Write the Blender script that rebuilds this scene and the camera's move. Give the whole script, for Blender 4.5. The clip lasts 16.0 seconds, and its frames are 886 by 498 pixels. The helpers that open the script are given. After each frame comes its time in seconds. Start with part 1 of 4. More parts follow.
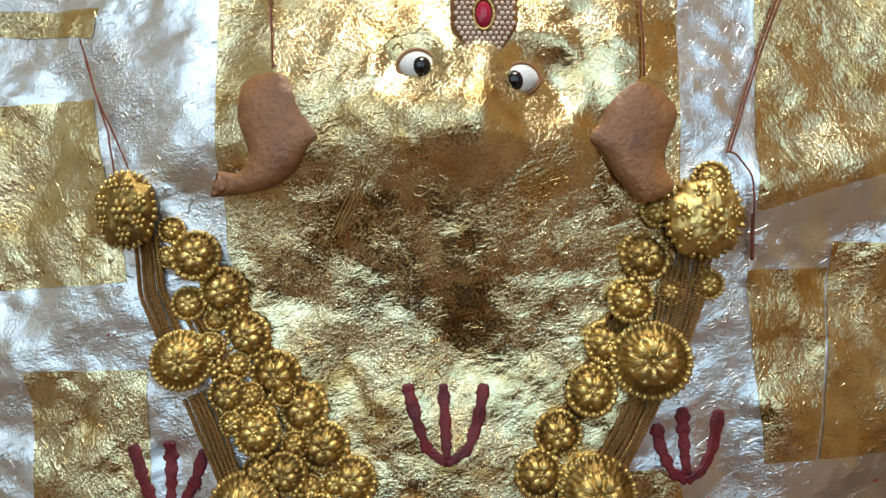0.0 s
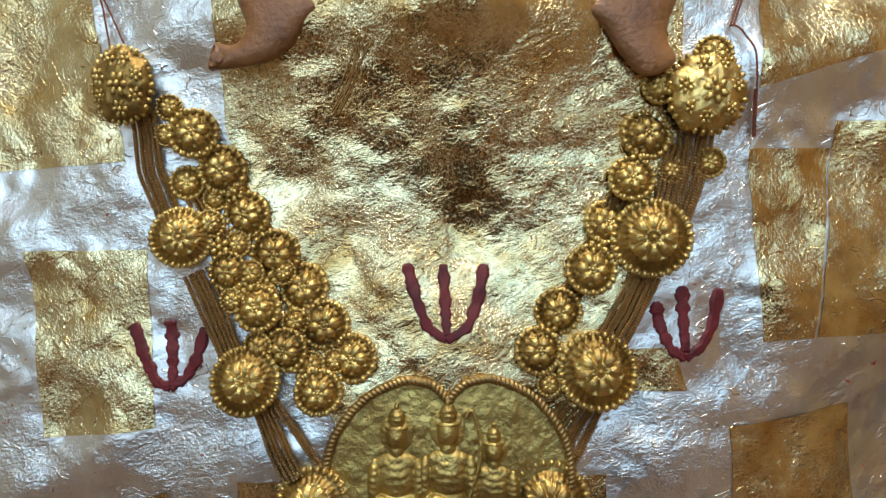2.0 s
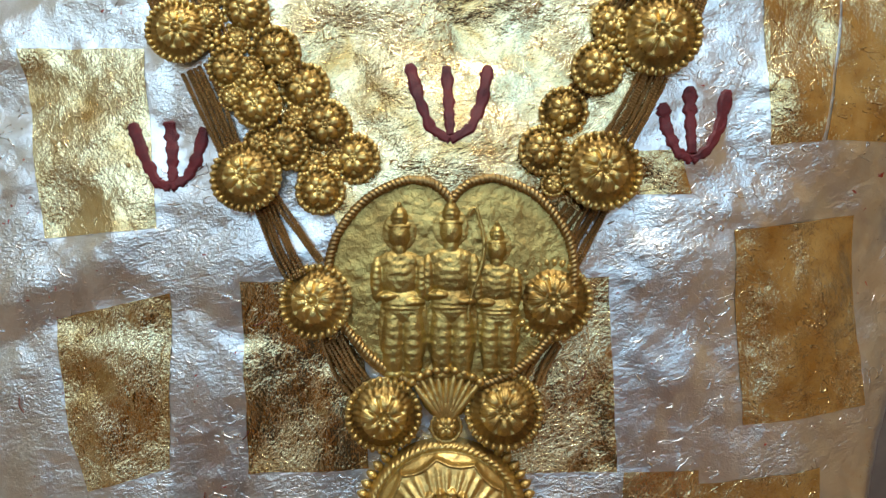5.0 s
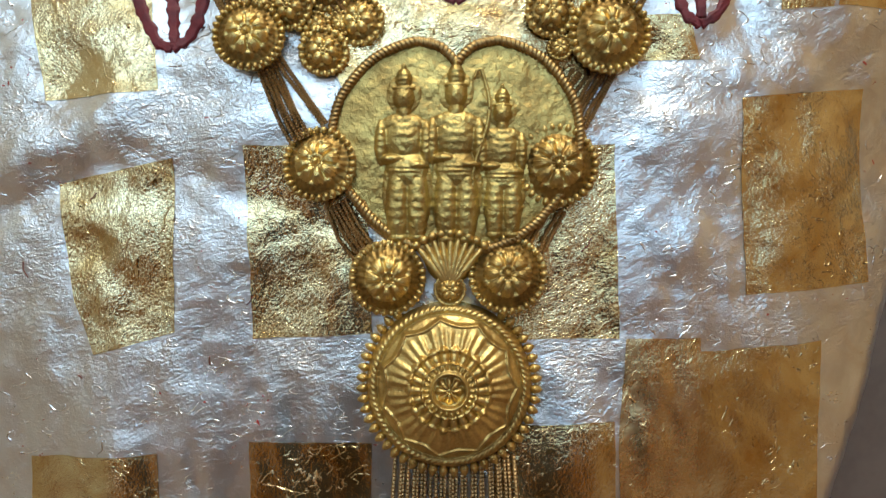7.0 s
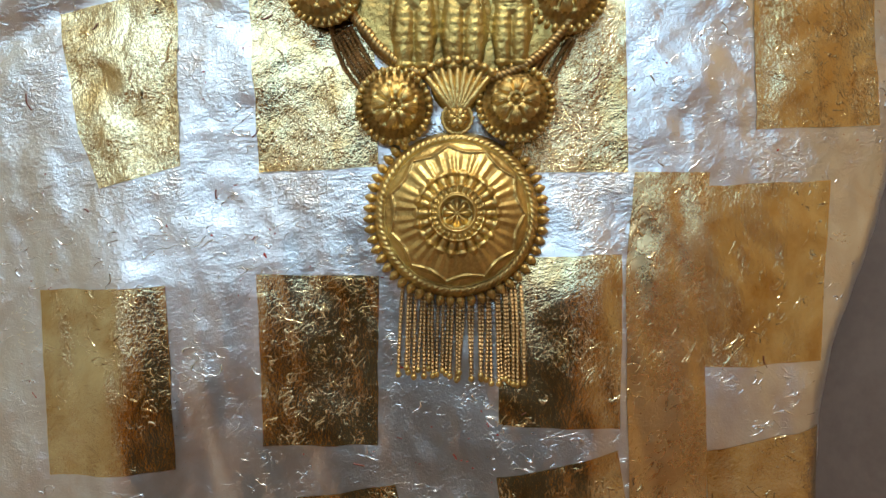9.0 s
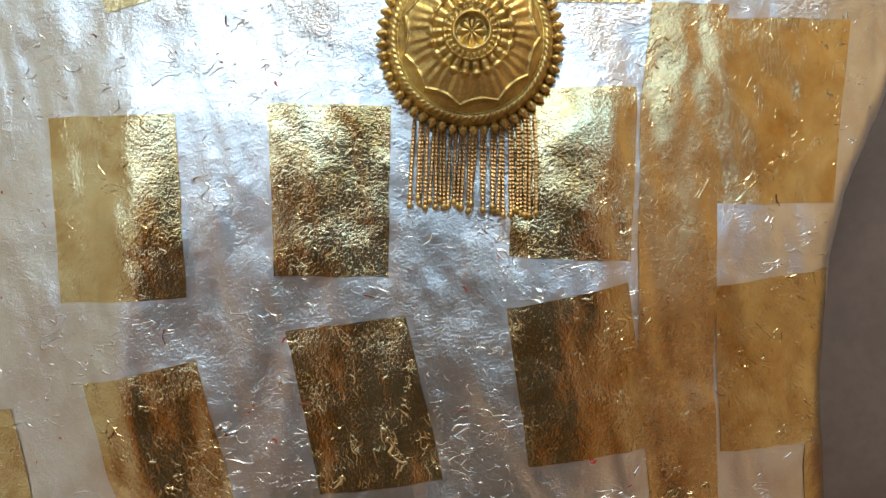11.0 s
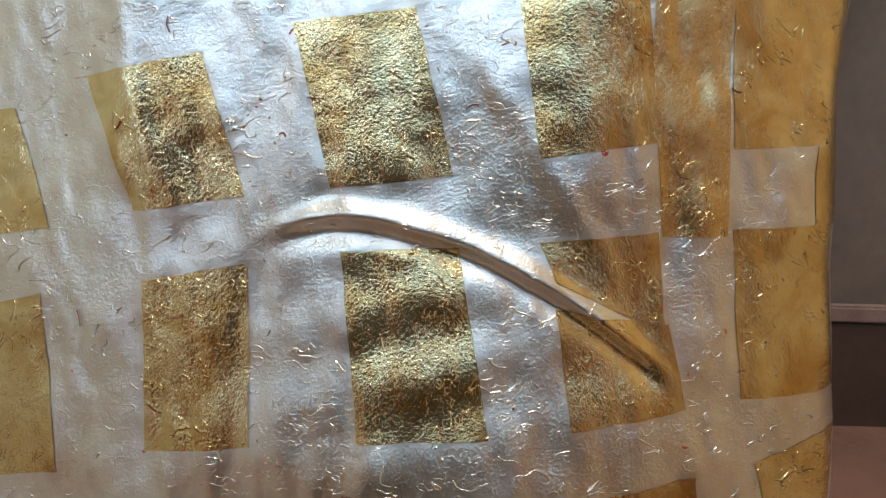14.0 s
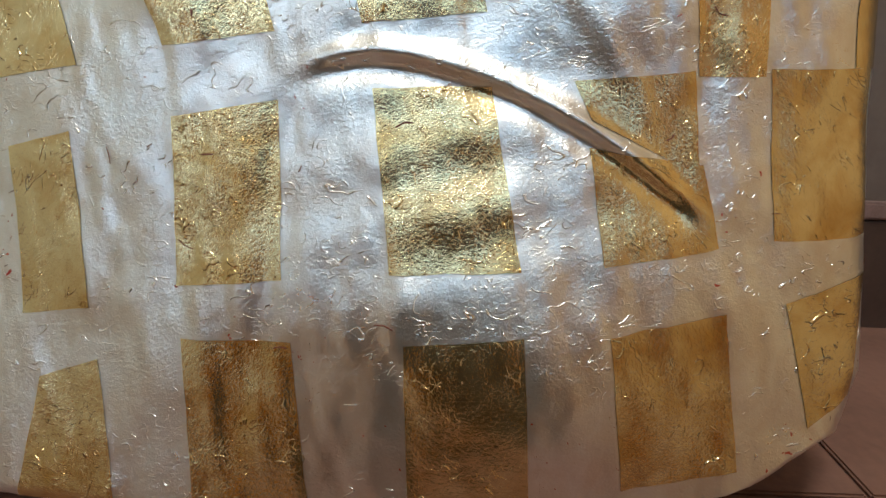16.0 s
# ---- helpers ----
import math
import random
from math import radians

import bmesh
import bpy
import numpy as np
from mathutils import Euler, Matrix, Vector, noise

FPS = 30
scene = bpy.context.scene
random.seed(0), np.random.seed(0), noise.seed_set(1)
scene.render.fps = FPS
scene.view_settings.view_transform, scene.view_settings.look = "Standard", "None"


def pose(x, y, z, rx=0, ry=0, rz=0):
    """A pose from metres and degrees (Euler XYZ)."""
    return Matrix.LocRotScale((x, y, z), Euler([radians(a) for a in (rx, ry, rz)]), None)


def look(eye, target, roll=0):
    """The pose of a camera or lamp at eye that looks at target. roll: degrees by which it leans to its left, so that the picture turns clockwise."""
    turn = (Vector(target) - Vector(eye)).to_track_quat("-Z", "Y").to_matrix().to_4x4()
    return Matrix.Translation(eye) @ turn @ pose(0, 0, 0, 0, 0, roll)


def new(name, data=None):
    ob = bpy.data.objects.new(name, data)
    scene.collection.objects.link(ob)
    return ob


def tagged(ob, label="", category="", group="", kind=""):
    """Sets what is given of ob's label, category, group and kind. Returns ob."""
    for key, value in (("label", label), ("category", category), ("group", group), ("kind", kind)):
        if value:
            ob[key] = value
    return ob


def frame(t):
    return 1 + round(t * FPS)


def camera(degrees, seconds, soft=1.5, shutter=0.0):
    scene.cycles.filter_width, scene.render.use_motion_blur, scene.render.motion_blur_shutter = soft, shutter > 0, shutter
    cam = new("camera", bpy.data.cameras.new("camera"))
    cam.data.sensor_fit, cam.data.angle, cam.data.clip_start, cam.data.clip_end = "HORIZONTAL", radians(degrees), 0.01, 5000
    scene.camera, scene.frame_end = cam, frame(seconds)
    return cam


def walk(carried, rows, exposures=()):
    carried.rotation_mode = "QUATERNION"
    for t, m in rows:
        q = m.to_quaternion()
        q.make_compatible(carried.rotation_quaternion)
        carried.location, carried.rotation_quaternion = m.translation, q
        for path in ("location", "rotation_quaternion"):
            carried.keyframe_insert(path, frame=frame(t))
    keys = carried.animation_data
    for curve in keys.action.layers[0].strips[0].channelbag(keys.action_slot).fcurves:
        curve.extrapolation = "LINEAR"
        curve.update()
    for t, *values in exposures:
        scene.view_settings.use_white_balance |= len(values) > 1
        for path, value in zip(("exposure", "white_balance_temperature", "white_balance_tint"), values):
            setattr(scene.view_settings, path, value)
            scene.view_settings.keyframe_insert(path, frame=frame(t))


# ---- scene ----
cam = camera(73.9, 16.0, soft=1.5)
METRES, EYE, TILT, LEAN, TURN = 0.8, 1.25, 0.0, 0.0, 0.0
ROWS = [
    (0.0, 0.0, 0.0, 0.0, 0.0, 0.0, -0.0),
    (0.5, 0.0001, 0.0006, -0.0224, -0.01, -0.43, -0.18),
    (1.0, -0.0007, 0.0009, -0.0459, 0.06, -0.85, -0.09),
    (1.5, -0.0013, 0.0007, -0.0682, 0.08, -1.26, 0.04),
    (2.0, 0.0006, 0.0008, -0.0979, 0.05, -1.81, 0.08),
    (2.5, -0.002, 0.0018, -0.1258, 0.07, -2.43, 0.14),
    (3.0, -0.0048, 0.0019, -0.1523, 0.11, -2.88, 0.16),
    (3.5, -0.0058, 0.0016, -0.179, 0.13, -3.4, 0.17),
    (4.0, -0.0027, 0.0012, -0.2062, 0.1, -3.88, 0.14),
    (6.5, -0.0035, -0.0064, -0.3325, 0.05, -6.4, -0.35),
    (7.0, -0.0061, -0.0088, -0.3619, 0.09, -6.97, -0.37),
    (7.5, -0.0116, -0.0129, -0.3952, 0.16, -7.54, -0.35),
    (8.0, -0.0145, -0.0166, -0.4243, 0.28, -8.17, -0.34),
    (8.5, -0.0127, -0.02, -0.4568, 0.22, -8.75, -0.33),
    (9.0, -0.0106, -0.0242, -0.4945, 0.22, -9.43, -0.36),
    (11.5, -0.0212, -0.0512, -0.6612, 0.4, -12.44, -1.25),
    (12.0, -0.0186, -0.0571, -0.6957, 0.46, -13.16, -1.36),
    (12.5, -0.0188, -0.0634, -0.7289, 0.46, -13.85, -1.4),
    (13.0, -0.0161, -0.0719, -0.765, 0.39, -14.56, -1.32),
    (13.5, -0.0156, -0.0829, -0.8137, 0.34, -15.62, -1.28),
    (14.0, -0.0239, -0.0945, -0.8622, 0.51, -16.6, -1.46),
    (14.5, -0.033, -0.1035, -0.8976, 0.66, -17.43, -1.7),
    (15.0, -0.0406, -0.1128, -0.9328, 0.83, -18.15, -1.85),
    (15.5, -0.043, -0.1216, -0.9618, 0.88, -18.73, -1.85),
    (16.0, -0.0472, -0.1286, -0.9818, 0.92, -19.3, -1.85),
]
walk(cam, [(t, pose(0, 0, EYE, TILT, LEAN, TURN) @ pose(METRES * x, METRES * y, METRES * z, 90 + pitch, roll, yaw)) for t, x, y, z, yaw, pitch, roll in ROWS],
     exposures=[(t, e, 6000, 4) for t, e in ((0.0, -0.22), (4.0, -0.14), (8.0, 0.14), (9.0, 0.22), (11.4, 0.42), (12.5, 0.32), (13.5, 0.22), (16.0, 0.20))])

# ---------------------------------------------------------------- light
SUN_ELEV, SUN_TURN = radians(38), radians(200)
world = bpy.data.worlds.new("sky")
scene.world = world
world.use_nodes = True
wt = world.node_tree
sky = wt.nodes.new("ShaderNodeTexSky")
sky.sky_type, sky.sun_disc, sky.sun_elevation, sky.sun_rotation = "NISHITA", False, SUN_ELEV, SUN_TURN
wt.links.new(sky.outputs[0], wt.nodes["Background"].inputs[0])
wt.nodes["Background"].inputs[1].default_value = 0.12


def area_lamp(name, eye, target, sx, sy, watts, colour):
    lamp = bpy.data.lights.new(name, "AREA")
    lamp.shape, lamp.size, lamp.size_y, lamp.energy, lamp.color = "RECTANGLE", sx, sy, watts, colour
    ob = new(name, lamp)
    ob.matrix_world = look(eye, target)
    return ob


# the daylight in the wide opening behind the camera
area_lamp("window_daylight", (-0.25, -2.12, 2.275), (-0.25, 0.0, 2.275), 3.2, 2.15, 31, (0.52, 0.80, 1.0))
# warm fill lamp, added overhead without a seen source to brighten the room
warm_fill = bpy.data.lights.new("warm_fill", "POINT")
warm_fill.energy, warm_fill.color, warm_fill.shadow_soft_size = 84, (1.0, 0.91, 0.79), 0.28
new("warm_fill", warm_fill).location = (0.1, -0.12, 2.62)


# ---------------------------------------------------------------- materials
def material(name):
    m = bpy.data.materials.new(name)
    m.use_nodes = True
    return m, m.node_tree, m.node_tree.nodes["Principled BSDF"]


def nd(tree, kind, **values):
    n = tree.nodes.new(kind)
    for key, value in values.items():
        n.inputs[key.replace("_", " ")].default_value = value
    return n


def ramp(tree, source, stops):
    r = tree.nodes.new("ShaderNodeValToRGB")
    while len(r.color_ramp.elements) < len(stops):
        r.color_ramp.elements.new(0.5)
    for e, (at, col) in zip(r.color_ramp.elements, stops):
        e.position, e.color = at, (*col, 1) if len(col) == 3 else col
    tree.links.new(source, r.inputs[0])
    return r.outputs[0]


def blend(tree, factor, a, b):
    m = tree.nodes.new("ShaderNodeMix")
    m.data_type = "RGBA"
    for slot, v in ((0, factor), (6, a), (7, b)):
        if isinstance(v, (float, int)):
            m.inputs[slot].default_value = v
        elif isinstance(v, tuple):
            m.inputs[slot].default_value = (*v, 1)
        else:
            tree.links.new(v, m.inputs[slot])
    return m.outputs[2]


def total(tree, *terms):
    """A weighted sum of value sockets."""
    out = None
    for socket, w in terms:
        n = tree.nodes.new("ShaderNodeMath")
        n.operation = "MULTIPLY_ADD"
        tree.links.new(socket, n.inputs[0])
        n.inputs[1].default_value = w
        if out is None:
            n.inputs[2].default_value = 0
        else:
            tree.links.new(out, n.inputs[2])
        out = n.outputs[0]
    return out


def noise_at(tree, coord, scale, detail=4.0, rough=0.55, distortion=0.0):
    n = nd(tree, "ShaderNodeTexNoise", Scale=scale, Detail=detail, Roughness=rough, Distortion=distortion)
    tree.links.new(coord, n.inputs["Vector"])
    return n.outputs["Fac"]


LOW_CRUMPLE = 0.24


def foil(name, light, dark, crinkle, rough, flecks):
    """Hammered leaf: a metal with creases at three sizes, tarnish and, on the silver, specks of red powder."""
    m, t, p = material(name)
    tc = t.nodes.new("ShaderNodeTexCoord")
    o = tc.outputs["Object"]
    info = t.nodes.new("ShaderNodeObjectInfo")
    turn = t.nodes.new("ShaderNodeVectorRotate")
    turn.rotation_type = "Y_AXIS"
    t.links.new(o, turn.inputs["Vector"])
    t.links.new(total(t, (info.outputs["Random"], 3.0)), turn.inputs["Angle"])
    stretch = nd(t, "ShaderNodeMapping", Scale=(1.0, 1.0, 1.7))
    t.links.new(turn.outputs[0], stretch.inputs["Vector"])
    s = stretch.outputs[0]

    def fold(scale, distortion):
        """Sharp creases between smooth facets."""
        n = noise_at(t, s, scale, 1, 0.5, distortion)
        for op, v in (("SUBTRACT", 0.5), ("ABSOLUTE", 0.0)):
            k = t.nodes.new("ShaderNodeMath")
            k.operation = op
            t.links.new(n, k.inputs[0])
            k.inputs[1].default_value = v
            n = k.outputs[0]
        return n
    fine = noise_at(t, o, 480, 2, 0.6, 0.8)
    grain = noise_at(t, o, 1100, 2, 0.6)
    patch = noise_at(t, o, 13, 3, 0.6, 0.4)
    amount = ramp(t, patch, [(0.40, (0.16, 0.16, 0.16)), (0.52, (0.50, 0.50, 0.50)), (0.64, (1.5, 1.5, 1.5))])
    crease = fold(62, 1.0)

    def times(*sockets):
        out = sockets[0]
        for q in sockets[1:]:
            k = t.nodes.new("ShaderNodeMath")
            k.operation = "MULTIPLY"
            t.links.new(out, k.inputs[0])
            t.links.new(q, k.inputs[1])
            out = k.outputs[0]
        return out

    # the beard is crumpled, the belly lies smoother
    sep = t.nodes.new("ShaderNodeSeparateXYZ")
    t.links.new(o, sep.inputs[0])
    calm = ramp(t, total(t, (sep.outputs["Z"], 1.0), (patch, 0.30)), [(0.90, (LOW_CRUMPLE,) * 3), (1.16, (1.0, 1.0, 1.0))])
    # thin raised wrinkles in loose bunches
    bunch = ramp(t, noise_at(t, o, 15, 3, 0.6, 0.5), [(0.42, (0, 0, 0)), (0.58, (1, 1, 1))])
    broken = ramp(t, noise_at(t, o, 75, 2, 0.5, 0.3), [(0.50, (0, 0, 0)), (0.56, (1, 1, 1))])
    thin = ramp(t, fold(40, 0.6), [(0.0, (1, 1, 1)), (0.015, (0, 0, 0))])
    thin2 = ramp(t, fold(95, 0.5), [(0.0, (1, 1, 1)), (0.022, (0, 0, 0))])
    wrinkle = total(t, (times(thin, bunch, broken), 0.00058), (times(thin2, bunch, broken), 0.00020))
    h = total(t, (crease, 0.0014), (fold(150, 1.2), 0.0011), (fine, 0.00050), (grain, 0.00004))
    soft = times(noise_at(t, s, 38, 2, 0.5, 0.5), calm)
    bump = nd(t, "ShaderNodeBump", Strength=crinkle, Distance=1.0)
    t.links.new(total(t, (times(h, amount, calm), 1.0), (soft, 0.0009), (noise_at(t, o, 210, 2, 0.5, 1.2), 0.00021), (fine, 0.00022), (wrinkle, 1.0)), bump.inputs["Height"])
    t.links.new(bump.outputs[0], p.inputs["Normal"])
    tarnish = noise_at(t, o, 23, 5, 0.62, 0.5)
    col = blend(t, ramp(t, tarnish, [(0.38, (0, 0, 0)), (0.70, (1, 1, 1))]), light, dark)
    if flecks:
        spot = noise_at(t, o, 130, 2, 0.5, 0.8)
        where = noise_at(t, o, 9, 2)
        both = total(t, (spot, 1.0), (where, 0.35))
        mask = ramp(t, both, [(0.93, (0, 0, 0)), (0.945, (1, 1, 1))])
        col = blend(t, mask, col, (0.35, 0.035, 0.02))
        inv = ramp(t, mask, [(0.0, (1, 1, 1)), (1.0, (0, 0, 0))])
        t.links.new(inv, p.inputs["Metallic"])
    else:
        p.inputs["Metallic"].default_value = 1.0
    t.links.new(col, p.inputs["Base Color"])
    # the creases are burnished, the flats between them dull
    r = total(t, (patch, 0.14), (fine, 0.08), (wrinkle, -170.0), (ramp(t, crease, [(0.0, (0, 0, 0)), (0.05, (1, 1, 1))]), 0.03))
    add = t.nodes.new("ShaderNodeMath")
    t.links.new(r, add.inputs[0])
    add.inputs[1].default_value = rough
    t.links.new(add.outputs[0], p.inputs["Roughness"])
    return m


SILVER = foil("silver_leaf", (0.86, 0.90, 0.94), (0.74, 0.71, 0.69), 1.0, 0.19, True)
GOLD = foil("gold_leaf", (0.80, 0.71, 0.44), (0.57, 0.38, 0.14), 1.2, 0.03, False)
PALE_GOLD = foil("worn_gold_leaf", (0.76, 0.59, 0.32), (0.66, 0.48, 0.23), 0.95, 0.14, False)


def rough_paint(name, base, stain, scale, rough, bump_height):
    m, t, p = material(name)
    o = t.nodes.new("ShaderNodeTexCoord").outputs["Object"]
    big, small = noise_at(t, o, scale, 5, 0.6, 0.3), noise_at(t, o, scale * 14, 4)
    mixv = total(t, (big, 0.75), (small, 0.25))
    t.links.new(blend(t, ramp(t, mixv, [(0.40, (0, 0, 0)), (0.66, (1, 1, 1))]), base, stain), p.inputs["Base Color"])
    p.inputs["Roughness"].default_value = rough
    b = nd(t, "ShaderNodeBump", Strength=0.6, Distance=bump_height)
    t.links.new(mixv, b.inputs["Height"])
    t.links.new(b.outputs[0], p.inputs["Normal"])
    return m


# base colour lowered to put the shade behind the idol into the plaster
PLASTER = rough_paint("shade_grey_plaster", (0.19, 0.15, 0.125), (0.13, 0.10, 0.085), 5, 0.8, 0.004)
OCHRE = rough_paint("ochre_wall_paint", (0.66, 0.44, 0.21), (0.54, 0.33, 0.14), 3, 0.75, 0.004)
CREAM = rough_paint("greenish_cream_paint", (0.72, 0.65, 0.50), (0.60, 0.53, 0.39), 3, 0.8, 0.004)
ROOM_FLOOR = rough_paint("pale_sandstone", (0.60, 0.46, 0.34), (0.48, 0.35, 0.25), 4, 0.6, 0.002)
BUFF = rough_paint("buff_wall_paint", (0.50, 0.34, 0.23), (0.38, 0.25, 0.16), 3, 0.8, 0.004)
CEILING = rough_paint("cream_ceiling_paint", (0.62, 0.52, 0.40), (0.50, 0.41, 0.31), 2, 0.8, 0.004)
TILE = rough_paint("brown_wall_tile", (0.085, 0.055, 0.045), (0.05, 0.034, 0.03), 9, 0.35, 0.001)
FLOOR_TILE = rough_paint("red_brown_floor_tile", (0.24, 0.13, 0.10), (0.15, 0.08, 0.06), 8, 0.5, 0.002)
GROUT = rough_paint("pink_grout", (0.34, 0.23, 0.21), (0.22, 0.14, 0.12), 20, 0.85, 0.003)
DARK_WOOD = rough_paint("dark_wood", (0.11, 0.092, 0.075), (0.06, 0.048, 0.038), 6, 0.6, 0.002)


# ---------------------------------------------------------------- mesh helpers
def link_mesh(name, verts, faces, mat, parent=None, smooth=True, label=""):
    me = bpy.data.meshes.new(name)
    me.from_pydata([tuple(v) for v in verts], [], faces)
    for m in (mat if isinstance(mat, (list, tuple)) else [mat]):
        me.materials.append(m)
    if smooth:
        me.polygons.foreach_set("use_smooth", [True] * len(me.polygons))
    me.update()
    ob = new(name, me)
    if parent is not None:
        ob.parent = parent
    if label:
        tagged(ob, label)
    return ob


def part(name, bm, mat, parent=None, label="", smooth=True):
    me = bpy.data.meshes.new(name)
    bm.to_mesh(me)
    bm.free()
    me.materials.append(mat)
    if smooth:
        me.polygons.foreach_set("use_smooth", [True] * len(me.polygons))
    ob = new(name, me)
    if parent is not None:
        ob.parent = parent
    if label:
        tagged(ob, label)
    return ob


def box_bm(x0, x1, y0, y1, z0, z1, bevel=0.0):
    bm = bmesh.new()
    bmesh.ops.create_cube(bm, size=1)
    for v in bm.verts:
        v.co = Vector((x0 + (v.co.x + 0.5) * (x1 - x0), y0 + (v.co.y + 0.5) * (y1 - y0), z0 + (v.co.z + 0.5) * (z1 - z0)))
    if bevel:
        bmesh.ops.bevel(bm, geom=bm.edges[:], offset=bevel, segments=2, affect="EDGES")
    return bm


# ---------------------------------------------------------------- the room
BACK, REAR, LEFT, RIGHT, TOP, STEP = 0.62, -2.2, -2.3, 2.2, 3.6, 0.12
tagged(part("floor", box_bm(LEFT - 0.2, RIGHT + 0.2, REAR - 0.2, BACK + 0.2, -0.12, 0.0), ROOM_FLOOR, smooth=False),
       "worn pale sandstone floor of the shrine room", "floor", kind="structure")
tagged(part("ceiling", box_bm(LEFT - 0.2, RIGHT + 0.2, REAR - 0.2, BACK + 0.2, TOP, TOP + 0.12), CEILING, smooth=False),
       "plain cream painted ceiling", "ceiling", kind="structure")
tagged(part("wall_north", box_bm(LEFT - 0.2, RIGHT + 0.2, BACK, BACK + 0.2, 0.0, TOP), PLASTER, smooth=False),
       "stained grey plaster wall behind the idol, coloured darker for its shade", "wall", kind="structure")
tagged(part("wall_east", box_bm(RIGHT, RIGHT + 0.2, REAR - 0.2, BACK, 0.0, TOP), OCHRE, smooth=False),
       "ochre painted side wall", "wall", kind="structure")
tagged(part("wall_west", box_bm(LEFT - 0.2, LEFT, REAR - 0.2, BACK, 0.0, TOP), CREAM, smooth=False),
       "greenish cream painted side wall", "wall", kind="structure")
WX0, WX1, WZ0, WZ1 = -1.9, 1.4, 1.15, 3.4
bm = box_bm(LEFT, WX0, REAR - 0.2, REAR, 0, TOP)
for b in ((WX1, RIGHT, 0, TOP), (WX0, WX1, 0, WZ0), (WX0, WX1, WZ1, TOP)):
    other = box_bm(b[0], b[1], REAR - 0.2, REAR, b[2], b[3])
    me = bpy.data.meshes.new("tmp")
    other.to_mesh(me)
    other.free()
    bm.from_mesh(me)
    bpy.data.meshes.remove(me)
tagged(part("wall_south", bm, BUFF, smooth=False), "buff painted wall with a wide high window opening", "wall", kind="structure")
platform = tagged(part("platform", box_bm(LEFT, RIGHT, -0.04, BACK, 0.0, STEP, 0.004), FLOOR_TILE, smooth=False),
                  "low red-brown tiled platform under the idol", "platform", kind="structure")

# unseen dark block behind the camera, added for the leaf to mirror
cabinet = new("mirrored_block")
cabinet.location = (0.0, -0.72, 0.0)
tagged(cabinet, "unseen dark wooden block with two doors, added for the idol to reflect", "cabinet")
part("body", box_bm(-0.42, 0.36, -0.2, 0.2, 0.0, 1.13, 0.006), DARK_WOOD, cabinet, smooth=False)
for cx in (-0.41, -0.025):
    leaf = part("door", box_bm(cx, cx + 0.375, 0.2, 0.222, 0.06, 1.09, 0.005), DARK_WOOD, cabinet, smooth=False)

SAFFRON = rough_paint("saffron_cotton", (0.80, 0.34, 0.03), (0.62, 0.24, 0.02), 12, 0.9, 0.002)


def reflection_cloth(x0, x1):
    """A softly pleated saffron cloth on a wooden stand, added for orange reflections."""
    root = new("reflection_cloth")
    root.location = ((x0 + x1) / 2, -0.62, 0.0)
    tagged(root, "unseen saffron cotton cloth on a dark wooden stand, added for orange reflections", "cloth screen", "cloth screens")
    w = (x1 - x0) / 2
    xs, zs = np.linspace(-w + 0.02, w - 0.02, 60), np.linspace(0.10, 1.14, 12)
    verts = [(x, 0.018 * math.sin(x * 52) + 0.006 * math.sin(x * 131), z) for z in zs for x in xs]
    cloth = link_mesh("cloth", verts, grid_faces(12, 60), SAFFRON, root)
    for sx in (-w, w):
        part("post", box_bm(sx - 0.015, sx + 0.015, -0.015, 0.015, 0.0, 1.18, 0.003), DARK_WOOD, root, smooth=False)
    part("rail", box_bm(-w, w, -0.012, 0.012, 1.14, 1.16, 0.003), DARK_WOOD, root, smooth=False)


def grid_faces(rows, cols, first=0):
    return [(first + r * cols + c, first + r * cols + c + 1, first + (r + 1) * cols + c + 1, first + (r + 1) * cols + c)
            for r in range(rows - 1) for c in range(cols - 1)]


reflection_cloth(0.38, 0.60)
reflection_cloth(-0.68, -0.45)

# ---------------------------------------------------------------- the idol's surface
LAT = [np.random.RandomState(40 + k).rand(128, 128) for k in range(6)]


def lumps(x, z, size, k):
    """Smooth random relief, -1 to 1, with lumps of about the given size."""
    u, v = x / size + 31.7, z / size + 17.3
    i, j = np.floor(u).astype(int), np.floor(v).astype(int)
    f, g = u - i, v - j
    f, g = f * f * f * (f * (f * 6 - 15) + 10), g * g * g * (g * (g * 6 - 15) + 10)
    a = LAT[k]
    p = lambda di, dj: a[(i + di) % 128, (j + dj) % 128]
    return 2 * ((p(0, 0) * (1 - f) + p(1, 0) * f) * (1 - g) + (p(0, 1) * (1 - f) + p(1, 1) * f) * g) - 1


def hill(x, z, cx, cz, sx, sz):
    return np.exp(-((x - cx) / sx) ** 2 - ((z - cz) / sz) ** 2)


def ridge(x, z, x0, z0, x1, z1, wide):
    """A straight fold from one place to another, with soft ends."""
    length = math.hypot(x1 - x0, z1 - z0)
    ux, uz = (x1 - x0) / length, (z1 - z0) / length
    along, off = (x - x0) * ux + (z - z0) * uz, (x - x0) * -uz + (z - z0) * ux
    ends = 1 / (1 + np.exp(-along / 0.012)) / (1 + np.exp((along - length) / 0.012))
    return np.exp(-(off / wide) ** 2) * ends


def lip_line(x):
    return 0.459 - 2.1 * np.maximum(x + 0.085, 0) ** 2 * 0.72 - 0.10 * np.maximum(x + 0.085, 0) - 3.0 * np.minimum(x + 0.085, 0) ** 2


